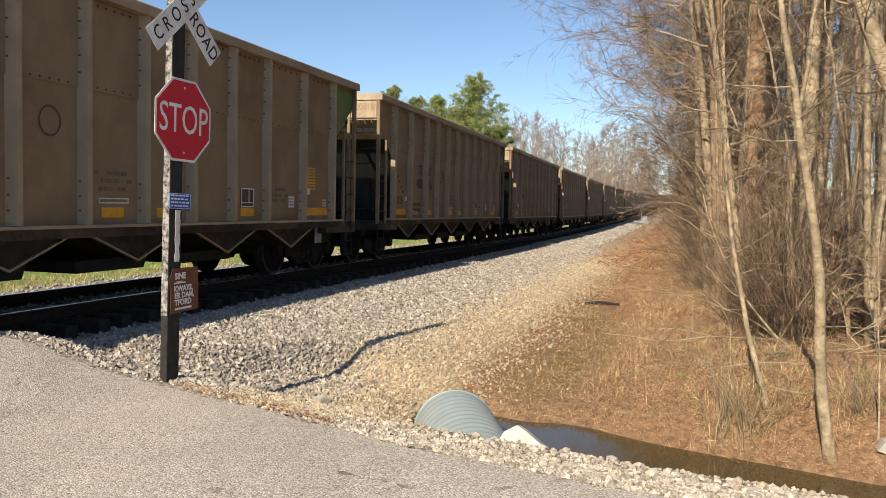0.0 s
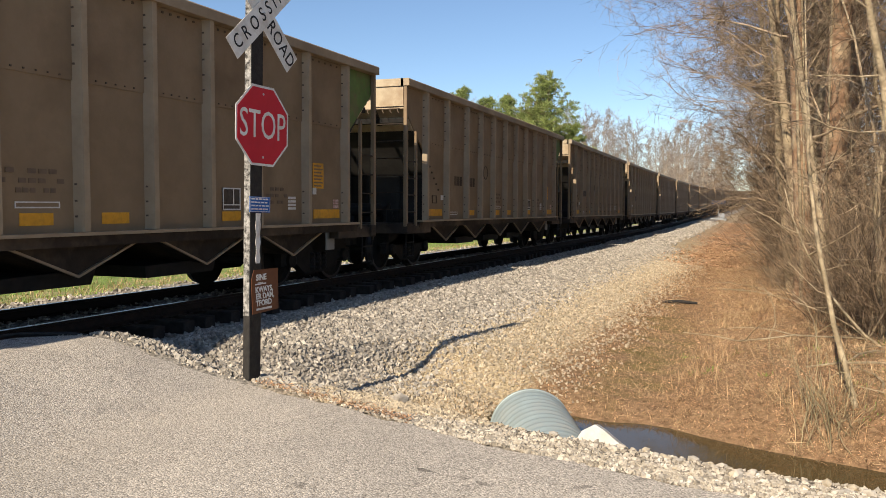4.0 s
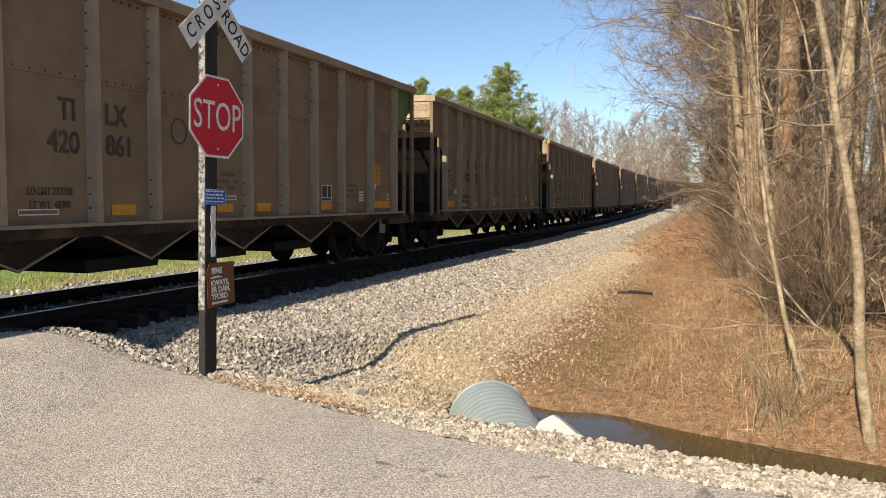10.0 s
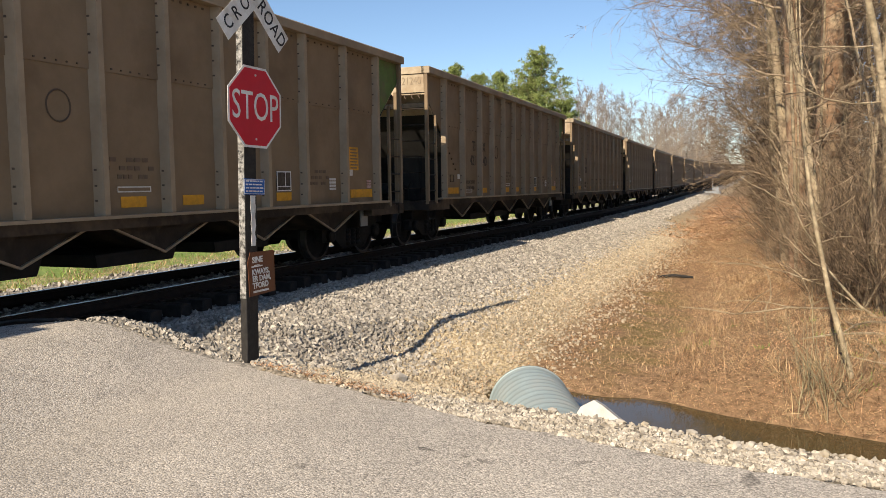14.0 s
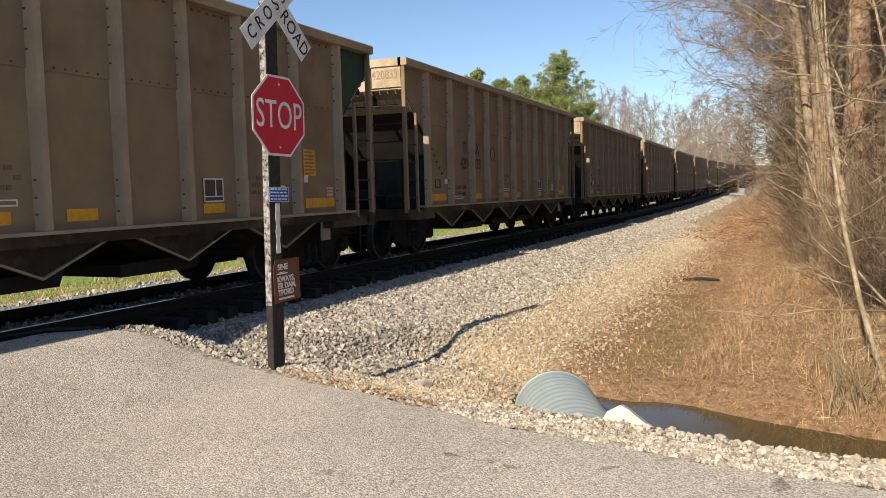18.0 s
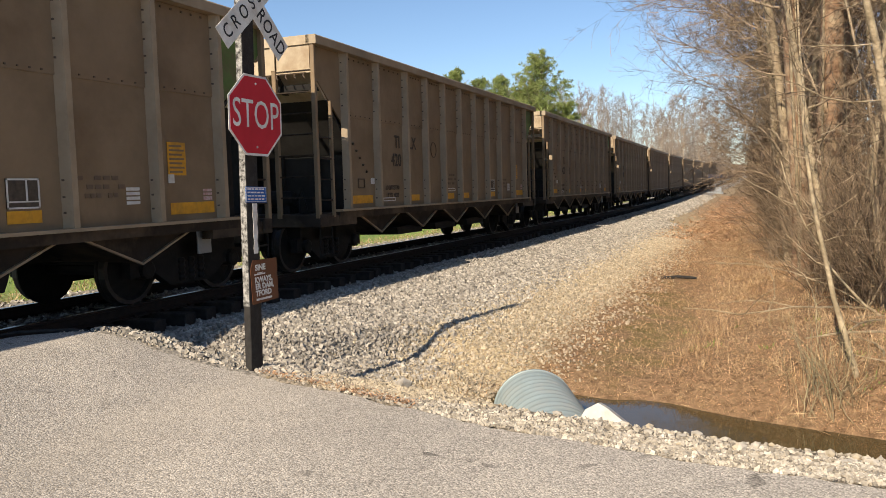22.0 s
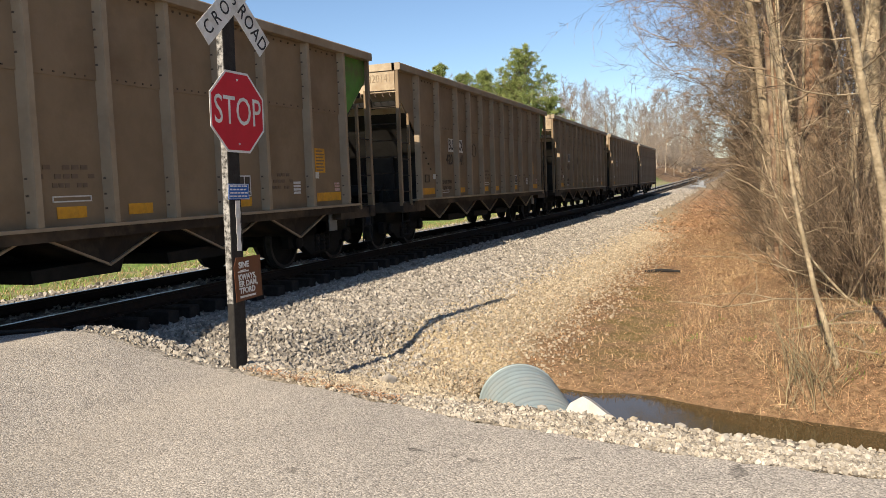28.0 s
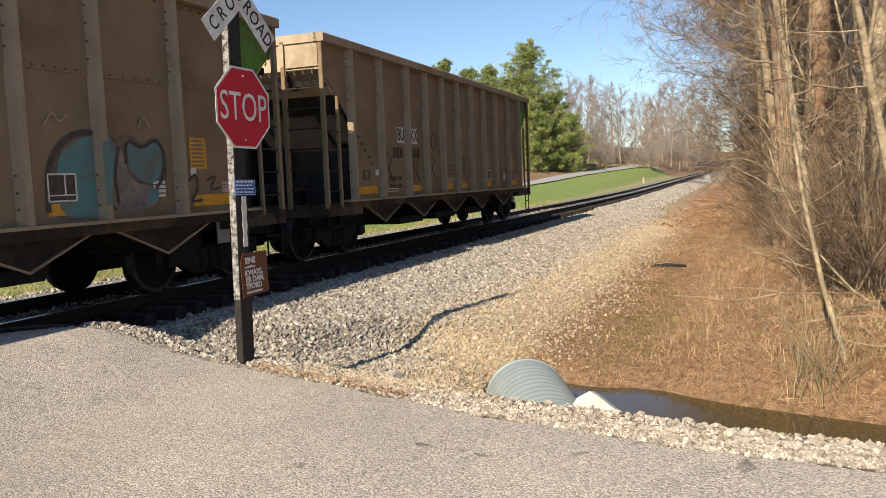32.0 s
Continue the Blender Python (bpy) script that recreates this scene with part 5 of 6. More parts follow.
def wander_many(rng, start, way, length, n, bend, up=0.0):
    """Many crooked lines at once: an array of lines x n points x 3."""
    p, d = start.copy(), unit(way)
    out = np.empty((len(p), n, 3))
    for k in range(n):
        out[:, k] = p
        d = unit(d + rng.normal(0, bend, d.shape) + np.array((0, 0, up)))
        p = p + d * (length / (n - 1))[:, None]
    return out


def side_many(rng, d, lo, hi):
    """Directions that leave d by lo to hi radians."""
    d = unit(d)
    r = rng.normal(0, 1, d.shape)
    r = unit(r - d * np.sum(r * d, axis=1, keepdims=True))
    a = rng.uniform(lo, hi, len(d))[:, None]
    return d * np.cos(a) + r * np.sin(a)


def offshoots(rng, lines, each, lengths, lo, hi, n, bend, up, first=0):
    """Each line sends out that many shoots from points along it."""
    m, pts = lines.shape[:2]
    i = np.repeat(np.arange(m), each)
    at = np.minimum(first + rng.random(len(i)) * (pts - 1 - first), pts - 1.001)
    k = at.astype(int)
    a, c = lines[i, k], lines[i, k + 1]
    start = a + (c - a) * (at - k)[:, None]
    return i, wander_many(rng, start, side_many(rng, c - a, lo, hi), lengths(i), n, bend, up)


def strips(rng, lines, widths):
    """Narrow strips along lines, as corners and faces."""
    m, n = lines.shape[:2]
    s = unit(np.cross(lines[:, -1] - lines[:, 0], rng.normal(0, 1, (m, 3))))[:, None] * widths[..., None]
    V = np.stack([lines - s, lines + s], 2).reshape(-1, 3)
    k = np.arange(n - 1)
    q = np.stack([2 * k, 2 * k + 1, 2 * k + 3, 2 * k + 2], 1)
    return V, (q[None] + 2 * n * np.arange(m)[:, None, None]).reshape(-1, 4)


def rods(lines, widths):
    """Three-sided rods along lines, as corners and faces."""
    m, n = lines.shape[:2]
    d = unit(lines[:, -1] - lines[:, 0])
    u = unit(np.cross(d, np.array((0.31, 0.2, 0.93))))
    w = np.cross(d, u)
    a = np.arange(3) * 2 * np.pi / 3
    ring = np.cos(a)[None, :, None] * u[:, None] + np.sin(a)[None, :, None] * w[:, None]
    V = (lines[:, :, None] + widths[..., None, None] * ring[:, None]).reshape(-1, 3)
    q = np.array([(3 * i + k, 3 * i + (k + 1) % 3, 3 * i + 3 + (k + 1) % 3, 3 * i + 3 + k) for i in range(n - 1) for k in range(3)])
    return V, (q[None] + 3 * n * np.arange(m)[:, None, None]).reshape(-1, 4)


def quad_mesh(name, pieces, material):
    """One mesh from pieces of corners and four-sided faces."""
    V, F, n = [], [], 0
    for v, f in pieces:
        V.append(v)
        F.append(f + n)
        n += len(v)
    V, F = np.concatenate(V), np.concatenate(F).reshape(-1).astype(np.int32)
    me = bpy.data.meshes.new(name)
    me.vertices.add(len(V))
    me.vertices.foreach_set("co", V.ravel())
    me.loops.add(len(F))
    me.loops.foreach_set("vertex_index", F)
    me.polygons.add(len(F) // 4)
    me.polygons.foreach_set("loop_start", np.arange(0, len(F), 4, dtype=np.int32))
    me.materials.append(material)
    me.update(calc_edges=True)
    me.shade_flat()
    return me


def taper(n, m, a, e):
    return np.broadcast_to(np.linspace(a, e, n)[None], (m, n))


def tree_meshes(seed, height, r0, limbs, reach, low=0.25, subs=6, twigs=6, thin=0.004, bark="bark", twig="twig", lean=(0, 0), bend=0.05, up=0.02, near=False, high=True, rise=(0.15, 0.95), fine=0, droop=0.05):
    """Trunk, limbs and a crown of twigs; fine adds a further order of twigs, near makes rods of them."""
    rng = np.random.default_rng(seed)
    trunk = wander(rng, (0, 0, -0.3), (lean[0], lean[1], 1), height, 14, bend, up)
    rad = [r0 * (1.35 if k == 0 else 1.0) * (1 - 0.8 * k / 13) for k in range(14)]
    tb = Build().tube(trunk, rad, 9)
    lb = Build()
    T = np.array(trunk)
    limb_lines, limb_len, limb_r = [], [], []
    for i in range(limbs):
        h = low + (1 - low) * (i + rng.uniform(0, 0.9)) / limbs
        k = min(int(h * 13), 12)
        p = T[k] + (T[k + 1] - T[k]) * (h * 13 - k)
        a = rng.uniform(0, 2 * math.pi)
        ln = reach * (0.34 + 0.8 * min(h, 0.75) - 0.9 * max(h - 0.75, 0) if high else 1.15 - 0.6 * h) * rng.uniform(0.55, 1.2)
        limb = wander(rng, p, (math.cos(a), math.sin(a), rng.uniform(*rise)), ln, 8, 0.2, 0.05)
        rl = max(r0 * (1 - 0.8 * h) * rng.uniform(0.12, 0.28), thin * 2)
        lb.tube(limb, [rl * (1 - 0.8 * q / 7) for q in range(8)], 5)
        limb_lines.append(limb)
        limb_len.append(ln)
        limb_r.append(rl)
    L_, LN, LR = np.array(limb_lines), np.array(limb_len), np.array(limb_r)
    i, S = offshoots(rng, L_, subs, lambda i: LN[i] * rng.uniform(0.22, 0.6, len(i)), 0.35, 0.95, 6, 0.26, droop, 1)
    ws = np.maximum(LR[i] * 0.33, thin * 1.4)[:, None] * np.linspace(1, 0.4, 6)[None]
    SL = LN[i]
    pieces = [rods(S, ws) if near else strips(rng, S, ws)]
    i, W = offshoots(rng, S, twigs, lambda i: np.minimum(SL[i], 3.5) * rng.uniform(0.08, 0.27, len(i)), 0.3, 0.85, 4, 0.3, droop)
    ww = taper(4, len(W), thin, thin * 0.45)
    pieces.append(rods(W, ww) if near else strips(rng, W, ww))
    if fine:
        i, W = offshoots(rng, W, fine, lambda i: rng.uniform(0.06, 0.3, len(i)) * min(1.0, reach / 4), 0.3, 0.9, 3, 0.25, droop)
        pieces.append(strips(rng, W, taper(3, len(W), thin * 0.75, thin * 0.35)))
    return (tb.mesh("trunk", M[bark], True), lb.mesh("branch_frame", M[bark if bark == "bark_pale" and r0 < 0.06 else "limb"], True), quad_mesh("crown", pieces, M[twig]))


def plant(meshes, m, label, category="tree", group="", names=("trunk", "branch_frame", "crown"), name="tree"):
    t = thing(name, label, category, group, at=m)
    for n, me in zip(names, meshes):
        o = part(n, me, None, t)
        if n != "trunk":
            o["kind"] = "stuff"
    return t


def shrub_mesh(seed, stems, height, thin=0.004, spread=0.5, twig="twig", twigs=5, fine=0):
    rng = np.random.default_rng(seed)
    a = rng.uniform(0, 2 * math.pi, stems)
    s = np.abs(rng.normal(0, spread, stems))
    p0 = np.stack([0.14 * rng.normal(0, 1, stems), 0.14 * rng.normal(0, 1, stems), np.full(stems, -0.1)], 1)
    ln = height * rng.uniform(0.5, 1.1, stems)
    S = wander_many(rng, p0, np.stack([s * np.cos(a), s * np.sin(a), np.ones(stems)], 1), ln, 7, 0.16)
    pieces = [rods(S, (thin * rng.uniform(1.0, 2.0, stems))[:, None] * np.linspace(1, 0.4, 7)[None])]
    i, W = offshoots(rng, S, twigs, lambda i: ln[i] * rng.uniform(0.12, 0.4, len(i)), 0.3, 1.0, 4, 0.22, 0.0, 1)
    pieces.append(strips(rng, W, taper(4, len(W), thin * 0.9, thin * 0.4)))
    if fine:
        i, W = offshoots(rng, W, fine, lambda i: rng.uniform(0.08, 0.3, len(i)), 0.3, 1.0, 3, 0.22, 0.0)
        pieces.append(strips(rng, W, taper(3, len(W), thin * 0.7, thin * 0.35)))
    return quad_mesh("stem_tangle", pieces, M[twig])


# trees that stand singly at the wood's edge
def stand(x, y):
    return pose(x, y, float(ground_z(x, y)))


def vine(tree, seed, height, lean, bend, r0, turns, r, up=0.02):
    """A stem that climbs a tree's trunk."""
    line = np.array(wander(np.random.default_rng(seed), (0, 0, -0.3), (lean[0], lean[1], 1), height, 14, bend, up))
    n = 60
    at = np.linspace(0.3, 9.5, n)
    P = np.stack([np.interp(at, np.arange(14), line[:, k]) for k in range(3)], 1)
    ang = turns * np.linspace(0, 2 * math.pi, n) - 1.9
    off = (r0 * (1 - 0.8 * at / 13) + r * 0.6)[:, None] * np.stack([np.cos(ang), np.sin(ang), 0 * ang], 1)
    part("vine", Build().tube(P + off, np.linspace(r, r * 0.5, n), 5), M["bark_pale"], tree, "pale climbing vine stem", smooth=True)


EDGE = "trees at the wood's edge"
# slim pale tree beside the ditch, leaning over it
plant(tree_meshes(101, 5.8, 0.058, 12, 2.0, 0.45, 7, 8, 0.003, "bark_pale", lean=(-0.17, -0.02), bend=0.045, up=0.0, near=True, high=False), stand(1.27, 7.90), "slim pale bare tree leaning over the ditch", group=EDGE)
plant(tree_meshes(102, 4.6, 0.030, 10, 1.5, 0.35, 7, 7, 0.0025, "bark_pale", lean=(-0.25, -0.02), bend=0.05, up=0.0, near=True, high=False), stand(0.78, 8.47), "thin leaning bare sapling", group=EDGE)
plant(tree_meshes(114, 2.6, 0.012, 8, 0.7, 0.3, 6, 6, 0.002, "bark_pale", lean=(0.02, 0), bend=0.06, near=True, high=False), stand(1.62, 7.98), "very thin bare sapling", group=EDGE)
t_ = plant(tree_meshes(103, 16, 0.17, 22, 3.4, 0.16, 9, 10, 0.0035, "bark_red", lean=(-0.05, 0), bend=0.02, fine=1), stand(0.5, 16.55), "tall reddish trunk with vines and flaking bark", group=EDGE)
vine(t_, 103, 16, (-0.05, 0), 0.02, 0.17, 0.1, 0.035)
vine(t_, 103, 16, (-0.05, 0), 0.02, 0.17, 0.45, 0.02)
t_ = plant(tree_meshes(104, 18, 0.27, 20, 4.0, 0.2, 10, 12, 0.004, "bark_red", lean=(-0.03, 0), bend=0.02, fine=1), stand(1.05, 17.9), "thick reddish-brown bare tree trunk", group=EDGE)
vine(t_, 104, 18, (-0.03, 0), 0.02, 0.27, -0.2, 0.03)
plant(tree_meshes(105, 15, 0.16, 16, 3.4, 0.25, 7, 8, 0.0035, "bark_pale", "twig_pale", lean=(-0.01, 0.02), bend=0.05, fine=1), stand(1.85, 15.2), "pale grey bare tree trunk", group=EDGE)
plant(tree_meshes(106, 10, 0.105, 14, 3.0, 0.3, 8, 10, 0.0035, "bark_pale", lean=(-0.39, 0.0), bend=0.02, up=0.0, near=True), stand(2.85, 8.4), "pale spotted bare tree leaning to the track", group=EDGE)
plant(tree_meshes(107, 14, 0.12, 16, 3.2, 0.25, 7, 7, 0.0035, "bark_pale", "twig_pale", lean=(-0.05, 0), bend=0.05, fine=1), stand(2.5, 13.2), "bare grey-brown woodland tree", group=EDGE)
plant(tree_meshes(108, 9, 0.045, 14, 2.2, 0.2, 6, 6, 0.003, "bark_pale", "twig_pale", lean=(-0.06, 0), bend=0.07), stand(1.2, 12.6), "slender bare tree with many side shoots", group=EDGE)
plant(tree_meshes(109, 12, 0.06, 16, 2.4, 0.12, 6, 6, 0.003, "bark_pale", "twig_pale", lean=(-0.12, 0), bend=0.06), stand(0.85, 14.4), "slender dark bare tree", group=EDGE)
plant(tree_meshes(110, 15, 0.10, 18, 3.0, 0.15, 9, 12, 0.004, "bark_pale", lean=(0.02, 0), bend=0.05, fine=1), stand(2.15, 17.2), "straight pale bare tree", group=EDGE)
plant(tree_meshes(111, 11, 0.06, 20, 4.2, 0.45, 10, 9, 0.003, "bark", lean=(-0.06, 0), high=False, rise=(0.2, 0.8), fine=2), stand(0.75, 15.4), "bare tree with long drooping twigs", group=EDGE)
plant(tree_meshes(112, 13, 0.09, 28, 5.6, 0.3, 12, 10, 0.0038, "bark_pale", lean=(-0.05, 0), high=False, rise=(0.2, 0.8), fine=2), stand(0.35, 20.6), "bare tree with long outreaching limbs", group=EDGE)

PROTO = [
    tree_meshes(201, 15, 0.13, 18, 3.8, 0.10, 10, 8, 0.0052, "bark", bend=0.05, fine=1),
    tree_meshes(202, 17, 0.16, 17, 4.2, 0.2, 10, 8, 0.0052, "bark_pale", bend=0.04, fine=1),
    tree_meshes(203, 13, 0.09, 20, 3.4, 0.06, 10, 8, 0.005, "bark", bend=0.06, fine=1),
    tree_meshes(204, 16, 0.12, 16, 3.6, 0.3, 10, 8, 0.0052, "bark_pale", bend=0.05, fine=1),
    tree_meshes(205, 9, 0.05, 20, 2.8, 0.04, 10, 8, 0.005, "bark", bend=0.07, fine=1),
    tree_meshes(206, 14, 0.11, 20, 4.2, 0.05, 10, 8, 0.0052, "bark_red", bend=0.05, fine=1),
]
SPREAD = [tree_meshes(211, 14, 0.13, 36, 6.2, 0.10, 12, 12, 0.0038, "bark", fine=2, droop=0.02), tree_meshes(212, 13, 0.11, 36, 5.8, 0.08, 12, 12, 0.0038, "bark_pale", fine=2, droop=0.0), tree_meshes(213, 12, 0.10, 38, 5.4, 0.05, 12, 12, 0.0038, "bark", lean=(-0.08, 0), fine=2, droop=0.02)]
CLEAN = [tree_meshes(221, 19, 0.19, 16, 5.0, 0.3, 9, 9, 0.006, "bark_pale", bend=0.03), tree_meshes(222, 18, 0.16, 16, 4.6, 0.3, 9, 9, 0.006, "bark_red", bend=0.035), tree_meshes(223, 18, 0.12, 16, 4.4, 0.35, 9, 9, 0.006, "bark_pale", bend=0.04)]
POLES = [tree_meshes(231, 9, 0.035, 18, 1.8, 0.12, 7, 7, 0.003, "bark_pale", "twig_pale", bend=0.06), tree_meshes(232, 11, 0.048, 16, 2.0, 0.2, 6, 6, 0.003, "bark_pale", "twig_pale", bend=0.06), tree_meshes(233, 8, 0.028, 20, 1.6, 0.1, 7, 7, 0.003, "bark", bend=0.08, fine=1)]
rng = np.random.default_rng(77)
placed = [(0.5, 16.55), (1.05, 17.9), (1.85, 15.2), (3.35, 8.4), (2.5, 13.2), (1.15, 12.6), (1.24, 7.74), (0.78, 8.47)]


def wood_edge(y):
    return np.interp(y, [0, 16, 36, 60, 100, 130, 170, 230], [1.8, 0.9, 0.5, 0.0, -1.8, -3.0, -3.2, -2.5])


def far_enough(x, y, d):
    return all((x - a) ** 2 + (y - c) ** 2 > d * d for a, c in placed)


for k, (x, y) in enumerate(((0.55, 19.0), (0.7, 22.0), (0.3, 25.0), (0.2, 28.0), (0.0, 31.5), (-0.1, 35.0), (-0.3, 39.0), (-0.5, 44.0), (-0.7, 50.0), (0.2, 57.0), (0.6, 66.0), (0.3, 76.0), (1.6, 21.0), (1.4, 26.5), (1.1, 33.0))):
    x += 0.4 * float(ss(24, 32, y))
    placed.append((x, y))
    s_ = 0.95 + 0.12 * (k % 3)
    plant(SPREAD[k % 3], pose(x, y, float(ground_z(x, y)), 0, -4, 67 * k + 20) @ Matrix.Diagonal((s_, s_, s_, 1)), "bare spreading tree overhanging the track bank", group=EDGE)
for k, (x, y) in enumerate(((2.9, 16.4), (3.4, 19.0), (2.5, 20.5), (3.1, 14.6), (4.3, 21.5), (1.9, 22.6), (3.5, 24.0), (4.9, 25.5), (2.8, 26.5), (5.6, 29.5), (4.0, 30.0), (2.3, 12.2), (3.4, 11.6), (1.6, 19.8))):
    placed.append((x, y))
    s_ = 0.8 + 0.07 * (k % 5)
    w_ = s_ * (0.5 + 0.12 * (k % 3)) * (0.7 if y < 15 else 1.0)
    plant(CLEAN[k % 3], pose(x, y, float(ground_z(x, y)), 1.5 * (k % 3) - 1.5, 2 * (k % 4) - 3, 53 * k) @ Matrix.Diagonal((w_, w_, s_, 1)), "straight sunlit bare trunk with high branches", group="woodland trees")
for k in range(16):
    y = rng.uniform(11.5, 19)
    x = rng.uniform(1.3, 0.8 + 0.22 * y)
    placed.append((x, y))
    s_ = rng.uniform(0.7, 1.15)
    plant(POLES[k % 3], pose(x, y, float(ground_z(x, y)), rng.normal(0, 3), rng.normal(-2, 4), rng.uniform(0, 360)) @ Matrix.Diagonal((s_, s_, s_, 1)), "slender crooked bare sapling in the wood", group="woodland trees")

for k in range(34):
    y = rng.uniform(10.5, 19)
    x = float(wood_edge(y)) + rng.uniform(-0.1, 2.6)
    n, r, a, e = rng.uniform(1.2, 3.2), rng.uniform(0.008, 0.022), rng.uniform(0, 360), rng.uniform(0.15, 1.2)
    line = wander(rng, (0, 0, -0.05), (1, 0, e), n, 9, 0.17, -0.02)
    b = Build().tube(line, np.linspace(r, r * 0.35, 9), 5)
    for q in (3, 4, 5, 6):
        b.tube(wander(rng, line[q], (rng.normal(), rng.normal(), 0.6), n * 0.35, 5, 0.2), np.linspace(r * 0.5, r * 0.2, 5), 4)
    tagged(part("dead_branch", b, M["bark_pale"], at=pose(x, y, float(ground_z(x, y)), 0, 0, a), smooth=True), "pale dead branch leaning at the wood's edge", "branch", "fallen branches")

LABELS = ["bare brown woodland tree with many twigs", "bare pale-barked woodland tree", "slim bare woodland tree", "pale bare tree with high branches", "low twiggy bare tree", "bushy bare reddish-brown tree"]
made = 0
tries = 0
while made < 105 and tries < 6000:
    tries += 1
    y = 12.5 + 138 * rng.random() ** 2.0
    e = float(wood_edge(y))
    x = e + (0.25 * y + 4.0 - e) * rng.random() ** 1.35 + 0.1
    if not far_enough(x, y, 0.75 + 0.012 * y):
        continue
    placed.append((x, y))
    k = int(rng.integers(0, 6))
    s = rng.uniform(0.75, 1.15)
    plant(PROTO[k], pose(x, y, float(ground_z(x, y)), rng.normal(0, 2), rng.normal(0, 2), rng.uniform(0, 360)) @ Matrix.Diagonal((s, s, s, 1)), LABELS[k], group="woodland trees")
    made += 1

SHRUBS = [shrub_mesh(300 + k, 40, 2.2, 0.0042, 0.55, twigs=9, fine=2) for k in range(3)] + [shrub_mesh(310 + k, 36, 3.4, 0.0045, 0.4, twigs=10, fine=2) for k in range(2)] + [shrub_mesh(320, 46, 1.05, 0.0026, 0.32, twig="twig_green", twigs=4)]
for k in range(150):
    y = 12.0 + 90 * rng.random() ** 1.6
    x = float(wood_edge(y)) + rng.normal(0.3, 0.5) + 0.2
    i = int(rng.integers(0, 5))
    s = rng.uniform(0.7, 1.25) * (0.7 if y < 17 else 1.0)
    o = thing("shrub", "leafless tangled shrub at the wood's edge", "shrub", "leafless shrubs", at=pose(x, y, float(ground_z(x, y)), 0, 0, rng.uniform(0, 360)) @ Matrix.Diagonal((s, s, s, 1)))
    tagged(part("stem_tangle", SHRUBS[i], None, o), kind="stuff")
for x, y, s in ((0.46, 8.2, 1.0), (1.5, 8.35, 0.6)):
    o = thing("bush", "grey-green dry twiggy bush on the bank", "bush", "low bushes", at=pose(x, y, float(ground_z(x, y)), 0, 0, s * 200) @ Matrix.Diagonal((s, s, s, 1)))
    tagged(part("stem_tangle", SHRUBS[5], None, o), kind="stuff")


# pines beyond the field
def pine_meshes(seed, height, width, low=0.12):
    """A pine whose needles stand in rounded tufts at the ends of its limbs."""
    rng = np.random.default_rng(seed)
    tb = Build().tube(wander(rng, (0, 0, -0.5), (0, 0, 1), height * 0.97, 9, 0.02), [0.32 * (1 - 0.1 * k) for k in range(9)], 8)
    lb = Build()
    puffs, sizes = [], []
    n = int(height * 6.5)
    for i in range(n):
        h = low + (0.985 - low) * (i / n) ** 0.95
        prof = min(1.0, ((1.02 - h) / 0.5) ** 0.5) * (1.0 + 0.14 * math.sin(13 * h + seed))
        a = i * 2.4 + rng.normal(0, 0.5)
        ln = width * max(0.16, prof) * rng.uniform(0.5, 1.0)
        limb = np.array(wander(rng, (0, 0, h * height - 0.2 * ln), (math.cos(a), math.sin(a), 0.12 + 0.3 * h), ln, 6, 0.12, 0.05))
        lb.tube(limb, np.linspace(0.07, 0.02, 6), 4, False)
        for j in range(3 + int(ln * 1.7)):
            q = 1 - 0.8 * rng.random() ** 1.4
            c = limb[min(int(q * 5 + 0.5), 5)] + rng.normal(0, 1, 3) * np.array((0.34, 0.34, 0.2)) * (0.4 + 0.2 * ln)
            puffs.append(c)
            sizes.append(rng.uniform(0.34, 0.66))
    P, R = np.repeat(np.array(puffs), 34, 0), np.repeat(np.array(sizes), 34)
    d = unit(rng.normal(0, 1, P.shape) * np.array((1, 1, 0.8)) + np.array((0, 0, 0.35)))
    o = P + d * (R * rng.uniform(0.1, 0.5, len(P)))[:, None]
    e = o + d * (R * rng.uniform(0.5, 0.9, len(P)))[:, None]
    s = 0.036 * unit(np.cross(d, rng.normal(0, 1, P.shape)))
    V = np.stack([o - s, o + s, e + s * 0.5, e - s * 0.5], 1).reshape(-1, 3)
    F = np.arange(len(V)).reshape(-1, 4)
    return (tb.mesh("trunk", M["bark"], True), lb.mesh("branch_frame", M["bark"]), quad_mesh("crown", [(V, F)], M["needle"]))


PINES = [pine_meshes(401, 20.0, 7.0), pine_meshes(402, 17, 5.6, 0.3), pine_meshes(403, 13, 5.6, 0.05)]
for k, x, y, s in ((0, -35.6, 130, 1.0), (2, -31.6, 132, 0.98), (2, -29.2, 133, 0.72), (1, -39.5, 138, 0.80), (2, -43.0, 136, 0.9), (1, -48.5, 150, 0.95), (1, -52.8, 150, 0.93), (1, -58.0, 150, 1.03), (2, -45.6, 152, 0.9), (2, -33.6, 126, 0.72)):
    plant(PINES[k], pose(x, y, float(ground_z(x, y)), 0, 0, k * 77 + x * 13) @ Matrix.Diagonal((s, s, s, 1)), "tall green pine beyond the field road", group="pines")

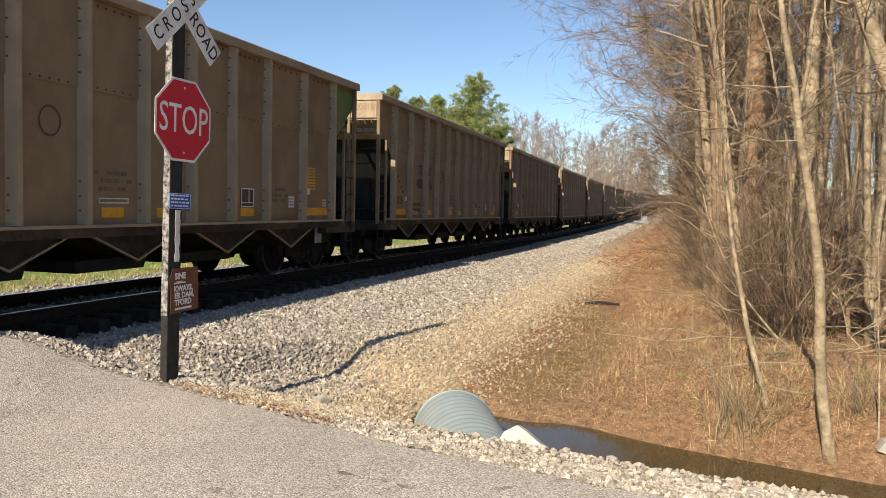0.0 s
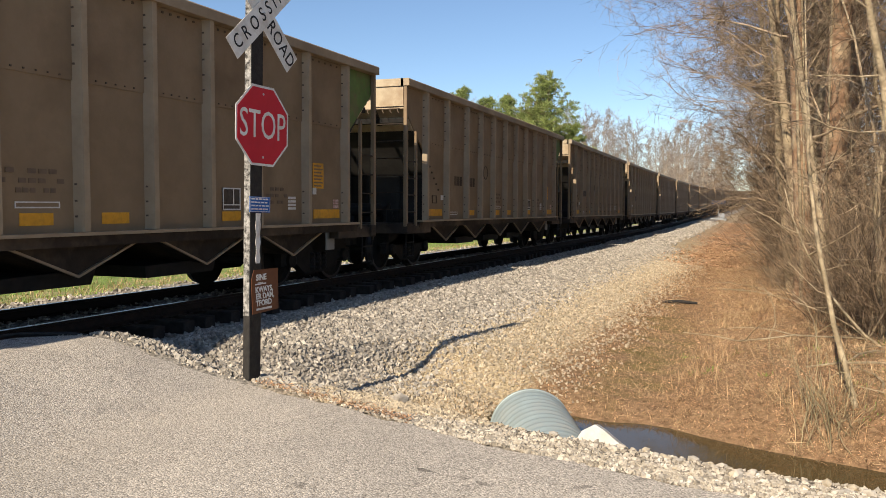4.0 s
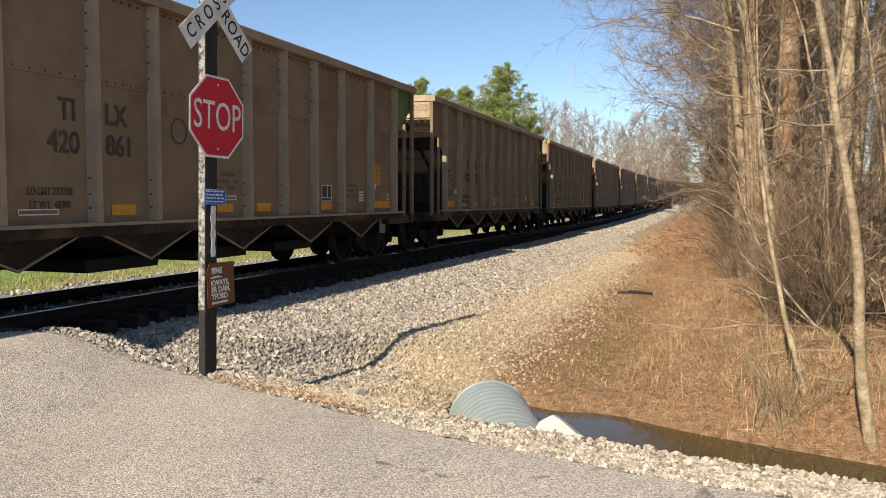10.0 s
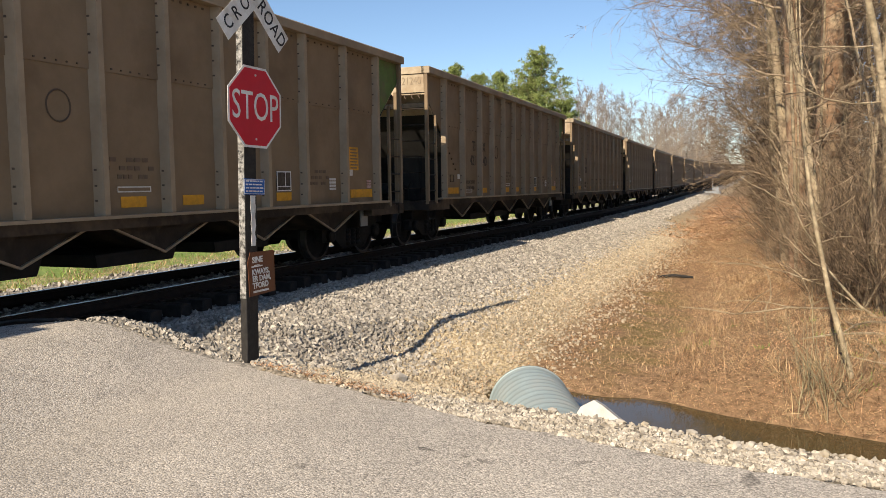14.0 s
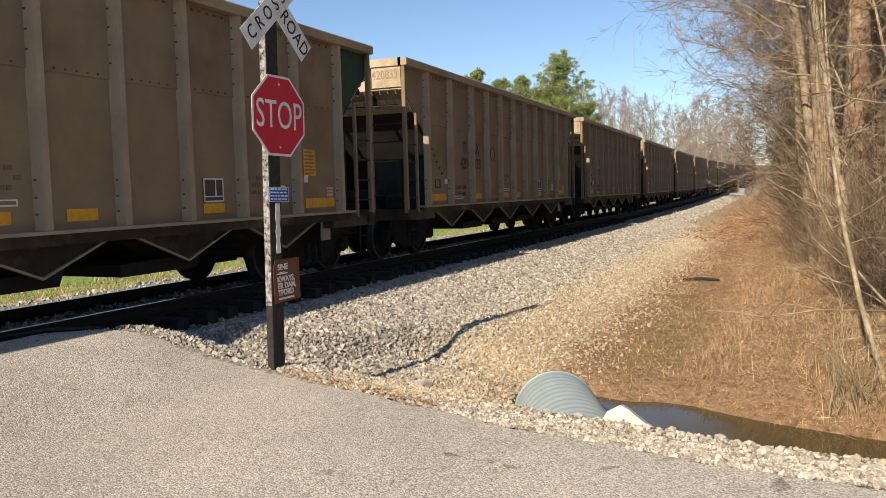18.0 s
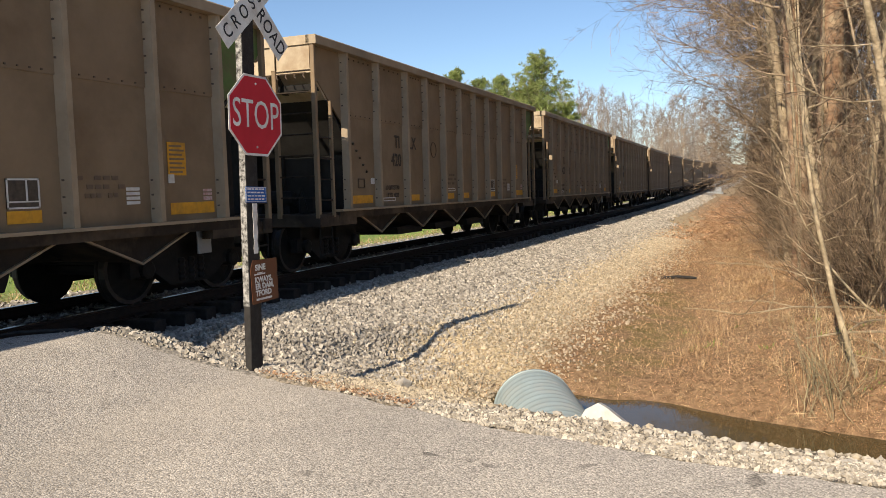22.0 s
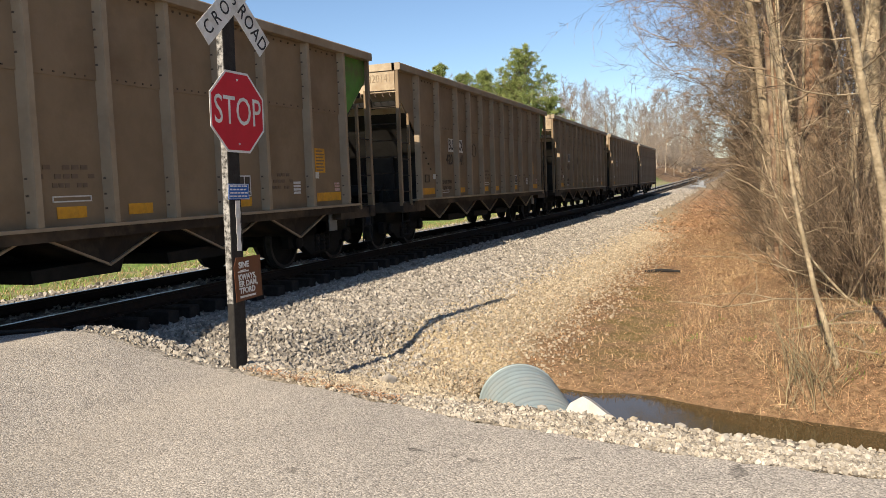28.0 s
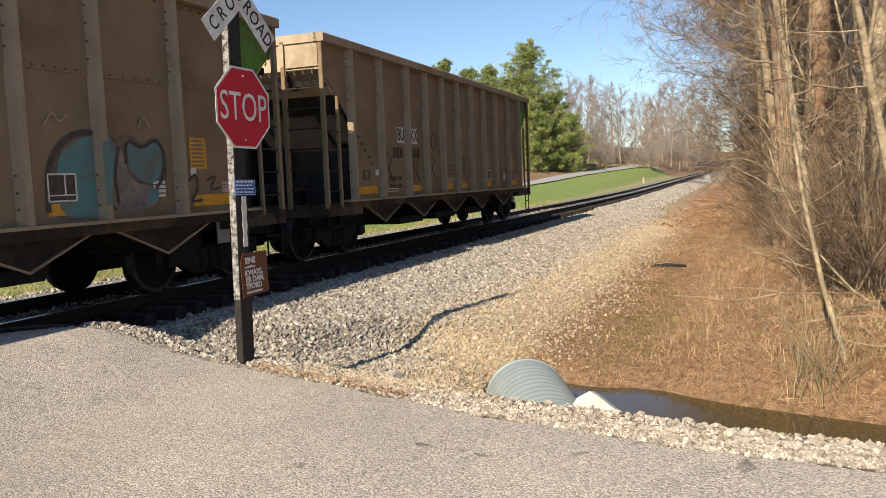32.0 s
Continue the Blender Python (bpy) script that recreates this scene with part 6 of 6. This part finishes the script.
FAR = [tree_meshes(501, 13, 0.15, 18, 4.6, 0.22, 10, 9, 0.013, "bark_far", "twig_far", rise=(1.0, 2.4), high=False, fine=2), tree_meshes(502, 12, 0.13, 18, 4.4, 0.15, 10, 9, 0.013, "bark_far", "twig_far", rise=(0.9, 2.2), high=False, fine=2), tree_meshes(503, 3.5, 0.05, 30, 4.0, 0.02, 9, 8, 0.014, "bark_far", "twig_far", high=False, rise=(0.3, 1.6), fine=2)]
for k in range(210):
    low = k % 5 in (1, 4)
    a = -0.375 + 0.44 * (k + rng.random()) / 210  # bearing, as x over y
    y = rng.uniform(150, 178) if low else rng.uniform(158, 215)
    if a > -0.12:
        y = rng.uniform(176, 245)
    x = a * y
    if k % 4 == 0:
        # the wood that closes the end of the line
        y = rng.uniform(235, 330)
        x = (-0.135 + 0.12 * (k / 182)) * y
    if abs(x - float(track_x(y))) < 4.0 or abs(x + 24) < 3 and y < 166:
        continue
    s = rng.uniform(0.85, 1.25) * (1.25 if k % 4 == 0 else 1.0 if a < -0.15 else 0.85)
    plant(FAR[2 if low else k % 2], pose(x, y, float(ground_z(x, y)) - 0.2, 0, 0, rng.uniform(0, 360)) @ Matrix.Diagonal((s, s, s, 1)), "low bare brush on the far hillside" if low else "bare grey-brown tree on the far hillside", group="far woodland trees")


# ---- loose stuff: ballast, verge gravel, leaves, grass ----
def scatter_stones(name, x, y, size, material, seed, label, lift=0.25):
    """Many angular stones as one mesh."""
    rng = np.random.default_rng(seed)
    base = np.array([(-1, -1, -1), (1, -1, -1), (1, 1, -1), (-1, 1, -1), (-1, -1, 1), (1, -1, 1), (1, 1, 1), (-1, 1, 1)], float) * 0.55
    tri = np.array([(0, 3, 2, 1), (4, 5, 6, 7), (0, 1, 5, 4), (1, 2, 6, 5), (2, 3, 7, 6), (3, 0, 4, 7)])
    n = len(x)
    P = base[None] * rng.uniform(0.55, 1.3, (n, 8, 3)) + rng.normal(0, 0.12, (n, 8, 3))
    P *= size[:, None, None] * rng.uniform(0.7, 1.3, (n, 1, 3))
    q = rng.normal(0, 1, (n, 4))
    q /= np.linalg.norm(q, axis=1)[:, None]
    w, a, b_, c = q.T
    Rm = np.stack([1 - 2 * (b_ * b_ + c * c), 2 * (a * b_ - c * w), 2 * (a * c + b_ * w), 2 * (a * b_ + c * w), 1 - 2 * (a * a + c * c), 2 * (b_ * c - a * w), 2 * (a * c - b_ * w), 2 * (b_ * c + a * w), 1 - 2 * (a * a + b_ * b_)], 1).reshape(n, 3, 3)
    P = np.einsum("nij,nkj->nki", Rm, P)
    P[:, :, 0] += x[:, None]
    P[:, :, 1] += y[:, None]
    P[:, :, 2] += (ground_z(x, y) + lift * size)[:, None]
    me = bpy.data.meshes.new(name)
    V = P.reshape(-1, 3)
    F = (tri[None] + 8 * np.arange(n)[:, None, None]).reshape(-1)
    me.vertices.add(len(V))
    me.vertices.foreach_set("co", V.ravel())
    me.loops.add(len(F))
    me.loops.foreach_set("vertex_index", F.astype(np.int32))
    me.polygons.add(len(F) // 4)
    me.polygons.foreach_set("loop_start", np.arange(0, len(F), 4, dtype=np.int32))
    me.materials.append(material)
    me.update(calc_edges=True)
    me.validate()
    me.shade_flat()
    return tagged(new(name, me), label, "gravel", kind="stuff")


rng = np.random.default_rng(900)


def strewn(n, y0, y1, power, u0, u1, keep):
    y = y0 + (y1 - y0) * rng.random(n) ** power
    u = u0 + (u1 - u0) * rng.random(n)
    x = track_x(y) + u
    k = keep(x, y, u) > rng.random(n)
    return x[k], y[k]


def off_road(x, y):
    return (y > road_edge(x) + np.interp(x, [-6.5, -4.6, -3.5], [0.10, 0.10, 0.03])) | (x < -7.2)


x, y = strewn(58000, 5.2, 40, 1.9, 1.5, 5.3, lambda x, y, u: off_road(x, y) * (1 - ss(3.9, 5.2, u)) * ((x > -6.2) | (y > 6.5)) * np.where(u < 1.8, 0.5, 1.0))
scatter_stones("ballast", x, y, 0.022 + 0.022 * rng.random(len(x)) ** 1.5 + 0.0007 * np.maximum(y - 11, 0), M["ballast"], 1, "angular grey railway ballast stones")
x, y = strewn(9000, 40, 100, 1.3, 1.35, 4.6, lambda x, y, u: 1 - ss(3.4, 4.6, u))
scatter_stones("far_ballast", x, y, 0.065 + 0.035 * rng.random(len(x)), M["ballast"], 6, "angular grey railway ballast stones farther along")
x, y = strewn(62000, 6.0, 34, 2.1, 3.6, 7.6, lambda x, y, u: off_road(x, y) * ss(3.6, 4.6, u) * (1 - ss(4.9, 6.9, u)))
scatter_stones("tan_gravel", x, y, 0.013 + 0.015 * rng.random(len(x)) + 0.0006 * np.maximum(y - 12, 0), M["tan_gravel"], 2, "tan weathered gravel below the ballast")
x, y = strewn(2500, -2.0, 6, 1.0, -1.2, 1.35, lambda x, y, u: y > 5.6)
x2, y2 = strewn(9000, 5.8, 40, 1.8, -3.0, 1.35, lambda x, y, u: 0.5 + 0 * x)
x, y = np.concatenate([x, x2]), np.concatenate([y, y2])
scatter_stones("track_ballast", x, y, 0.03 + 0.02 * rng.random(len(x)), M["ballast"], 3, "dark ballast between the ties", 0.1)
# verge gravel along the road
n = 26000
x = -6.4 + 10.0 * rng.random(n)
v = np.abs(rng.normal(0, 0.42, n))
y = road_edge(x) + 0.02 + v
k = (v < np.interp(x, [-6.4, -4.6, -3, -1, 3.6], [0.15, 0.15, 0.4, 1.0, 1.2])) & (rng.random(n) < np.interp(x, [-6.4, -3.5, -2.0, 3.6], [0.15, 0.25, 1, 1]))
x, y = x[k], y[k]
scatter_stones("verge_gravel", x, y, 0.006 + 0.021 * rng.random(len(x)) ** 2.0, M["limestone"], 4, "white limestone gravel along the road edge", 0.0)


def scatter_blades(name, x, y, length, width, material, seed, label, category, flat=0.0):
    """Many narrow bent blades as one mesh; flat 1 lays them down like fallen leaves."""
    rng = np.random.default_rng(seed)
    n = len(x)
    a = rng.uniform(0, 2 * np.pi, n)
    tilt = rng.uniform(0.3, 1.45, n) if flat == 0 else rng.uniform(0.85, 1.75, n)
    d = np.stack([np.cos(a) * np.sin(tilt), np.sin(a) * np.sin(tilt), np.cos(tilt)], 1)
    s = np.stack([-np.sin(a), np.cos(a), rng.normal(0, 0.35, n)], 1) * (width * rng.uniform(0.6, 1.3, n))[:, None] * 0.5
    L_ = (length * rng.uniform(0.5, 1.3, n))[:, None]
    o = np.stack([x, y, ground_z(x, y) + (0.004 + 0.03 * rng.random(n) if flat else -0.01)], 1)
    mid = o + d * L_ * 0.55
    mid[:, 2] += 0.25 * width * rng.normal(0, 1, n) * flat
    tip = o + d * L_ * np.array((1.0, 1.0, 0.9))
    V = np.stack([o - s * 0.7, o + s * 0.7, mid + s, mid - s, tip + s * 0.15, tip - s * 0.15], 1).reshape(-1, 3)
    F = (np.array([(0, 1, 2, 3), (3, 2, 4, 5)])[None] + 6 * np.arange(n)[:, None, None]).reshape(-1)
    if flat:
        # one curled quad for a leaf
        V = np.stack([o - s * 0.4, mid - s * 0.9, tip + s * 0.1, mid + s], 1).reshape(-1, 3)
        F = (np.array([(0, 1, 2, 3)])[None] + 4 * np.arange(n)[:, None, None]).reshape(-1)
    me = bpy.data.meshes.new(name)
    me.vertices.add(len(V))
    me.vertices.foreach_set("co", V.ravel())
    me.loops.add(len(F))
    me.loops.foreach_set("vertex_index", F.astype(np.int32))
    me.polygons.add(len(F) // 4)
    me.polygons.foreach_set("loop_start", np.arange(0, len(F), 4, dtype=np.int32))
    me.materials.append(material)
    me.update(calc_edges=True)
    me.shade_flat()
    return tagged(new(name, me), label, category, kind="stuff")


def dry_bank(x, y, u):
    moss = np.exp(-((u - 7.0) / 0.7) ** 2) * np.exp(-((y - 11.0) / 3.5) ** 2)
    return off_road(x, y) * (ground_z(x, y) > -0.60) * ss(5.0, 7.2, u) * (1 - 0.6 * moss)


x, y = strewn(260000, 7.2, 60, 2.2, 5.4, 13.0, dry_bank)
scatter_blades("leaf_litter", x, y, 0.014 + 0.026 * rng.random(len(x)) ** 2 + 0.0008 * np.maximum(y - 12, 0), 0.011 + 0.0005 * np.maximum(y - 12, 0), M["litter"], 10, "fallen brown leaves on the bank", "leaf litter", 1.0)
x, y = strewn(95000, 7.2, 60, 1.9, 6.2, 11.5, lambda x, y, u: dry_bank(x, y, u) * ss(6.2, 8.2, u))
scatter_blades("dry_grass", x, y, 0.04 + 0.12 * rng.random(len(x)) ** 2, 0.0026 + 0.00018 * np.maximum(y - 12, 0), M["straw"], 11, "dry straw-coloured grass on the bank", "dry grass")
x, y = strewn(9000, 7.5, 40, 1.4, 4.8, 8.0, lambda x, y, u: off_road(x, y) * (ground_z(x, y) > -0.6))
scatter_blades("straw_tufts", x, y, 0.05 + 0.06 * rng.random(len(x)), np.full(len(x), 0.006), M["straw"], 12, "thin dry grass among the gravel", "dry grass")
x, y = strewn(22000, 30, 105, 1.3, 4.4, 10.0, lambda x, y, u: ss(4.4, 6.0, u))
scatter_blades("far_litter", x, y, 0.07 + 0.06 * rng.random(len(x)), np.full(len(x), 0.06), M["litter"], 15, "fallen leaves and straw farther along the wood", "leaf litter", 1.0)
x, y = strewn(110000, 7.2, 50, 2.0, 5.8, 12.0, dry_bank)
scatter_blades("fallen_straw", x, y, 0.05 + 0.10 * rng.random(len(x)), 0.0036 + 0.0003 * np.maximum(y - 12, 0), M["straw"], 17, "dead straw lying flat on the bank", "dry grass", 1.0)
x = rng.uniform(-4.5, -2.6, 900)
y = road_edge(x) + 0.02 + np.abs(rng.normal(0, 0.09, 900))
scatter_blades("edge_litter", x, y, 0.02 + 0.03 * rng.random(len(x)), np.full(len(x), 0.012), M["litter"], 19, "brown leaf scraps along the road edge", "leaf litter", 1.0)
# clumps of dead grass on the bank
cy = 8.0 + 30 * rng.random(300) ** 1.5
cx = track_x(cy) + 7.6 + 3.0 * rng.random(300)
keep = dry_bank(cx, cy, cx - track_x(cy)) > 0.3
cx, cy = cx[keep], cy[keep]
x = np.repeat(cx, 44) + rng.normal(0, 0.10, len(cx) * 44)
y = np.repeat(cy, 44) + rng.normal(0, 0.10, len(cx) * 44)
scatter_blades("grass_clumps", x, y, 0.10 + 0.24 * rng.random(len(x)) ** 1.5, np.full(len(x), 0.0045), M["straw"], 16, "clumps of dead orange-tan grass on the bank", "dry grass")
# a few green weeds
cx, cy = rng.uniform(-1.2, 2.0, 26), rng.uniform(8.2, 12.5, 26)
x = np.repeat(cx, 26) + rng.normal(0, 0.05, 26 * 26)
y = np.repeat(cy, 26) + rng.normal(0, 0.05, 26 * 26)
scatter_blades("weeds", x, y, 0.04 + 0.08 * rng.random(len(x)), np.full(len(x), 0.007), M["grass"], 18, "small green weeds among the dead leaves", "weeds")
# meadow on the far side of the track
y = 2 + 60 * rng.random(40000) ** 1.5
x = track_x(y) - 2.9 - 10 * rng.random(40000) ** 1.2
scatter_blades("meadow_grass", x, y, 0.10 + 0.10 * rng.random(len(x)), np.full(len(x), 0.012), M["grass"], 13, "short green grass beyond the track", "grass")
y = 2 + 60 * rng.random(7000) ** 1.5
x = track_x(y) - 4.2 - 1.6 * rng.random(7000)
scatter_blades("meadow_straw", x, y, 0.12 + 0.14 * rng.random(len(x)), np.full(len(x), 0.010), M["straw"], 14, "dead straw in the grass beyond the track", "dry grass")


# the train's small hurries and delays
DRIFT_T = [0, 1, 2, 3, 6, 7, 8, 9, 10, 11, 12, 13, 14, 17, 18, 19, 20, 21, 22, 23, 24, 25, 28, 29, 30, 31, 32]
DRIFT = [-.07, .20, .40, -.24, -.19, .11, -.20, -.32, -.03, -.16, .03, -.14, -.23, -.31, .03, -.03, -.23, -.13, -.25, -.22, .15, .06, .15, .25, .02, -.30, -.10]


def train_end(t):
    """Where the train's rear end is along the track."""
    y = 414.1 - 12.042 * t - 0.0025 * t * t + float(np.interp(t, [0, 12.5, 19, 21.5, 23, 28, 29, 30, 31.5, 32], [0, -0.1, 0, 0.4, 0.3, 0.6, 0.7, 0.6, 0.45, 0.25]))
    return y + float(np.interp(t, DRIFT_T, DRIFT))


def motions():
    times = [k * 0.5 for k in range(65)]
    for i, car in enumerate(CARS):
        rows = []
        for t in times:
            yc = train_end(t) - PITCH * i - HL
            ya, yb = yc - 5.72, yc + 5.72
            xa, xb, za, zb = float(track_x(ya)), float(track_x(yb)), float(track_z(ya)), float(track_z(yb))
            rows.append((t, pose((xa + xb) / 2, yc, (za + zb) / 2, math.degrees(math.atan2(zb - za, 11.44)), 0, -math.degrees(math.atan2(xb - xa, 11.44)))))
        walk(car, rows)
    # all wheels roll alike: one rolling for each place in the truck, shared by the rest
    first = {}
    for wheel, yw in WHEELS:
        if yw not in first:
            first[yw] = wheel
            walk(wheel, [(k / 30, pose(0, yw, 0.457, math.degrees((train_end(0) - train_end(k / 30)) / 0.457))) for k in range(961)])
        else:
            keys = first[yw].animation_data
            wheel.rotation_mode = "QUATERNION"
            wheel.animation_data_create()
            wheel.animation_data.action = keys.action
            wheel.animation_data.action_slot = keys.action_slot


motions()
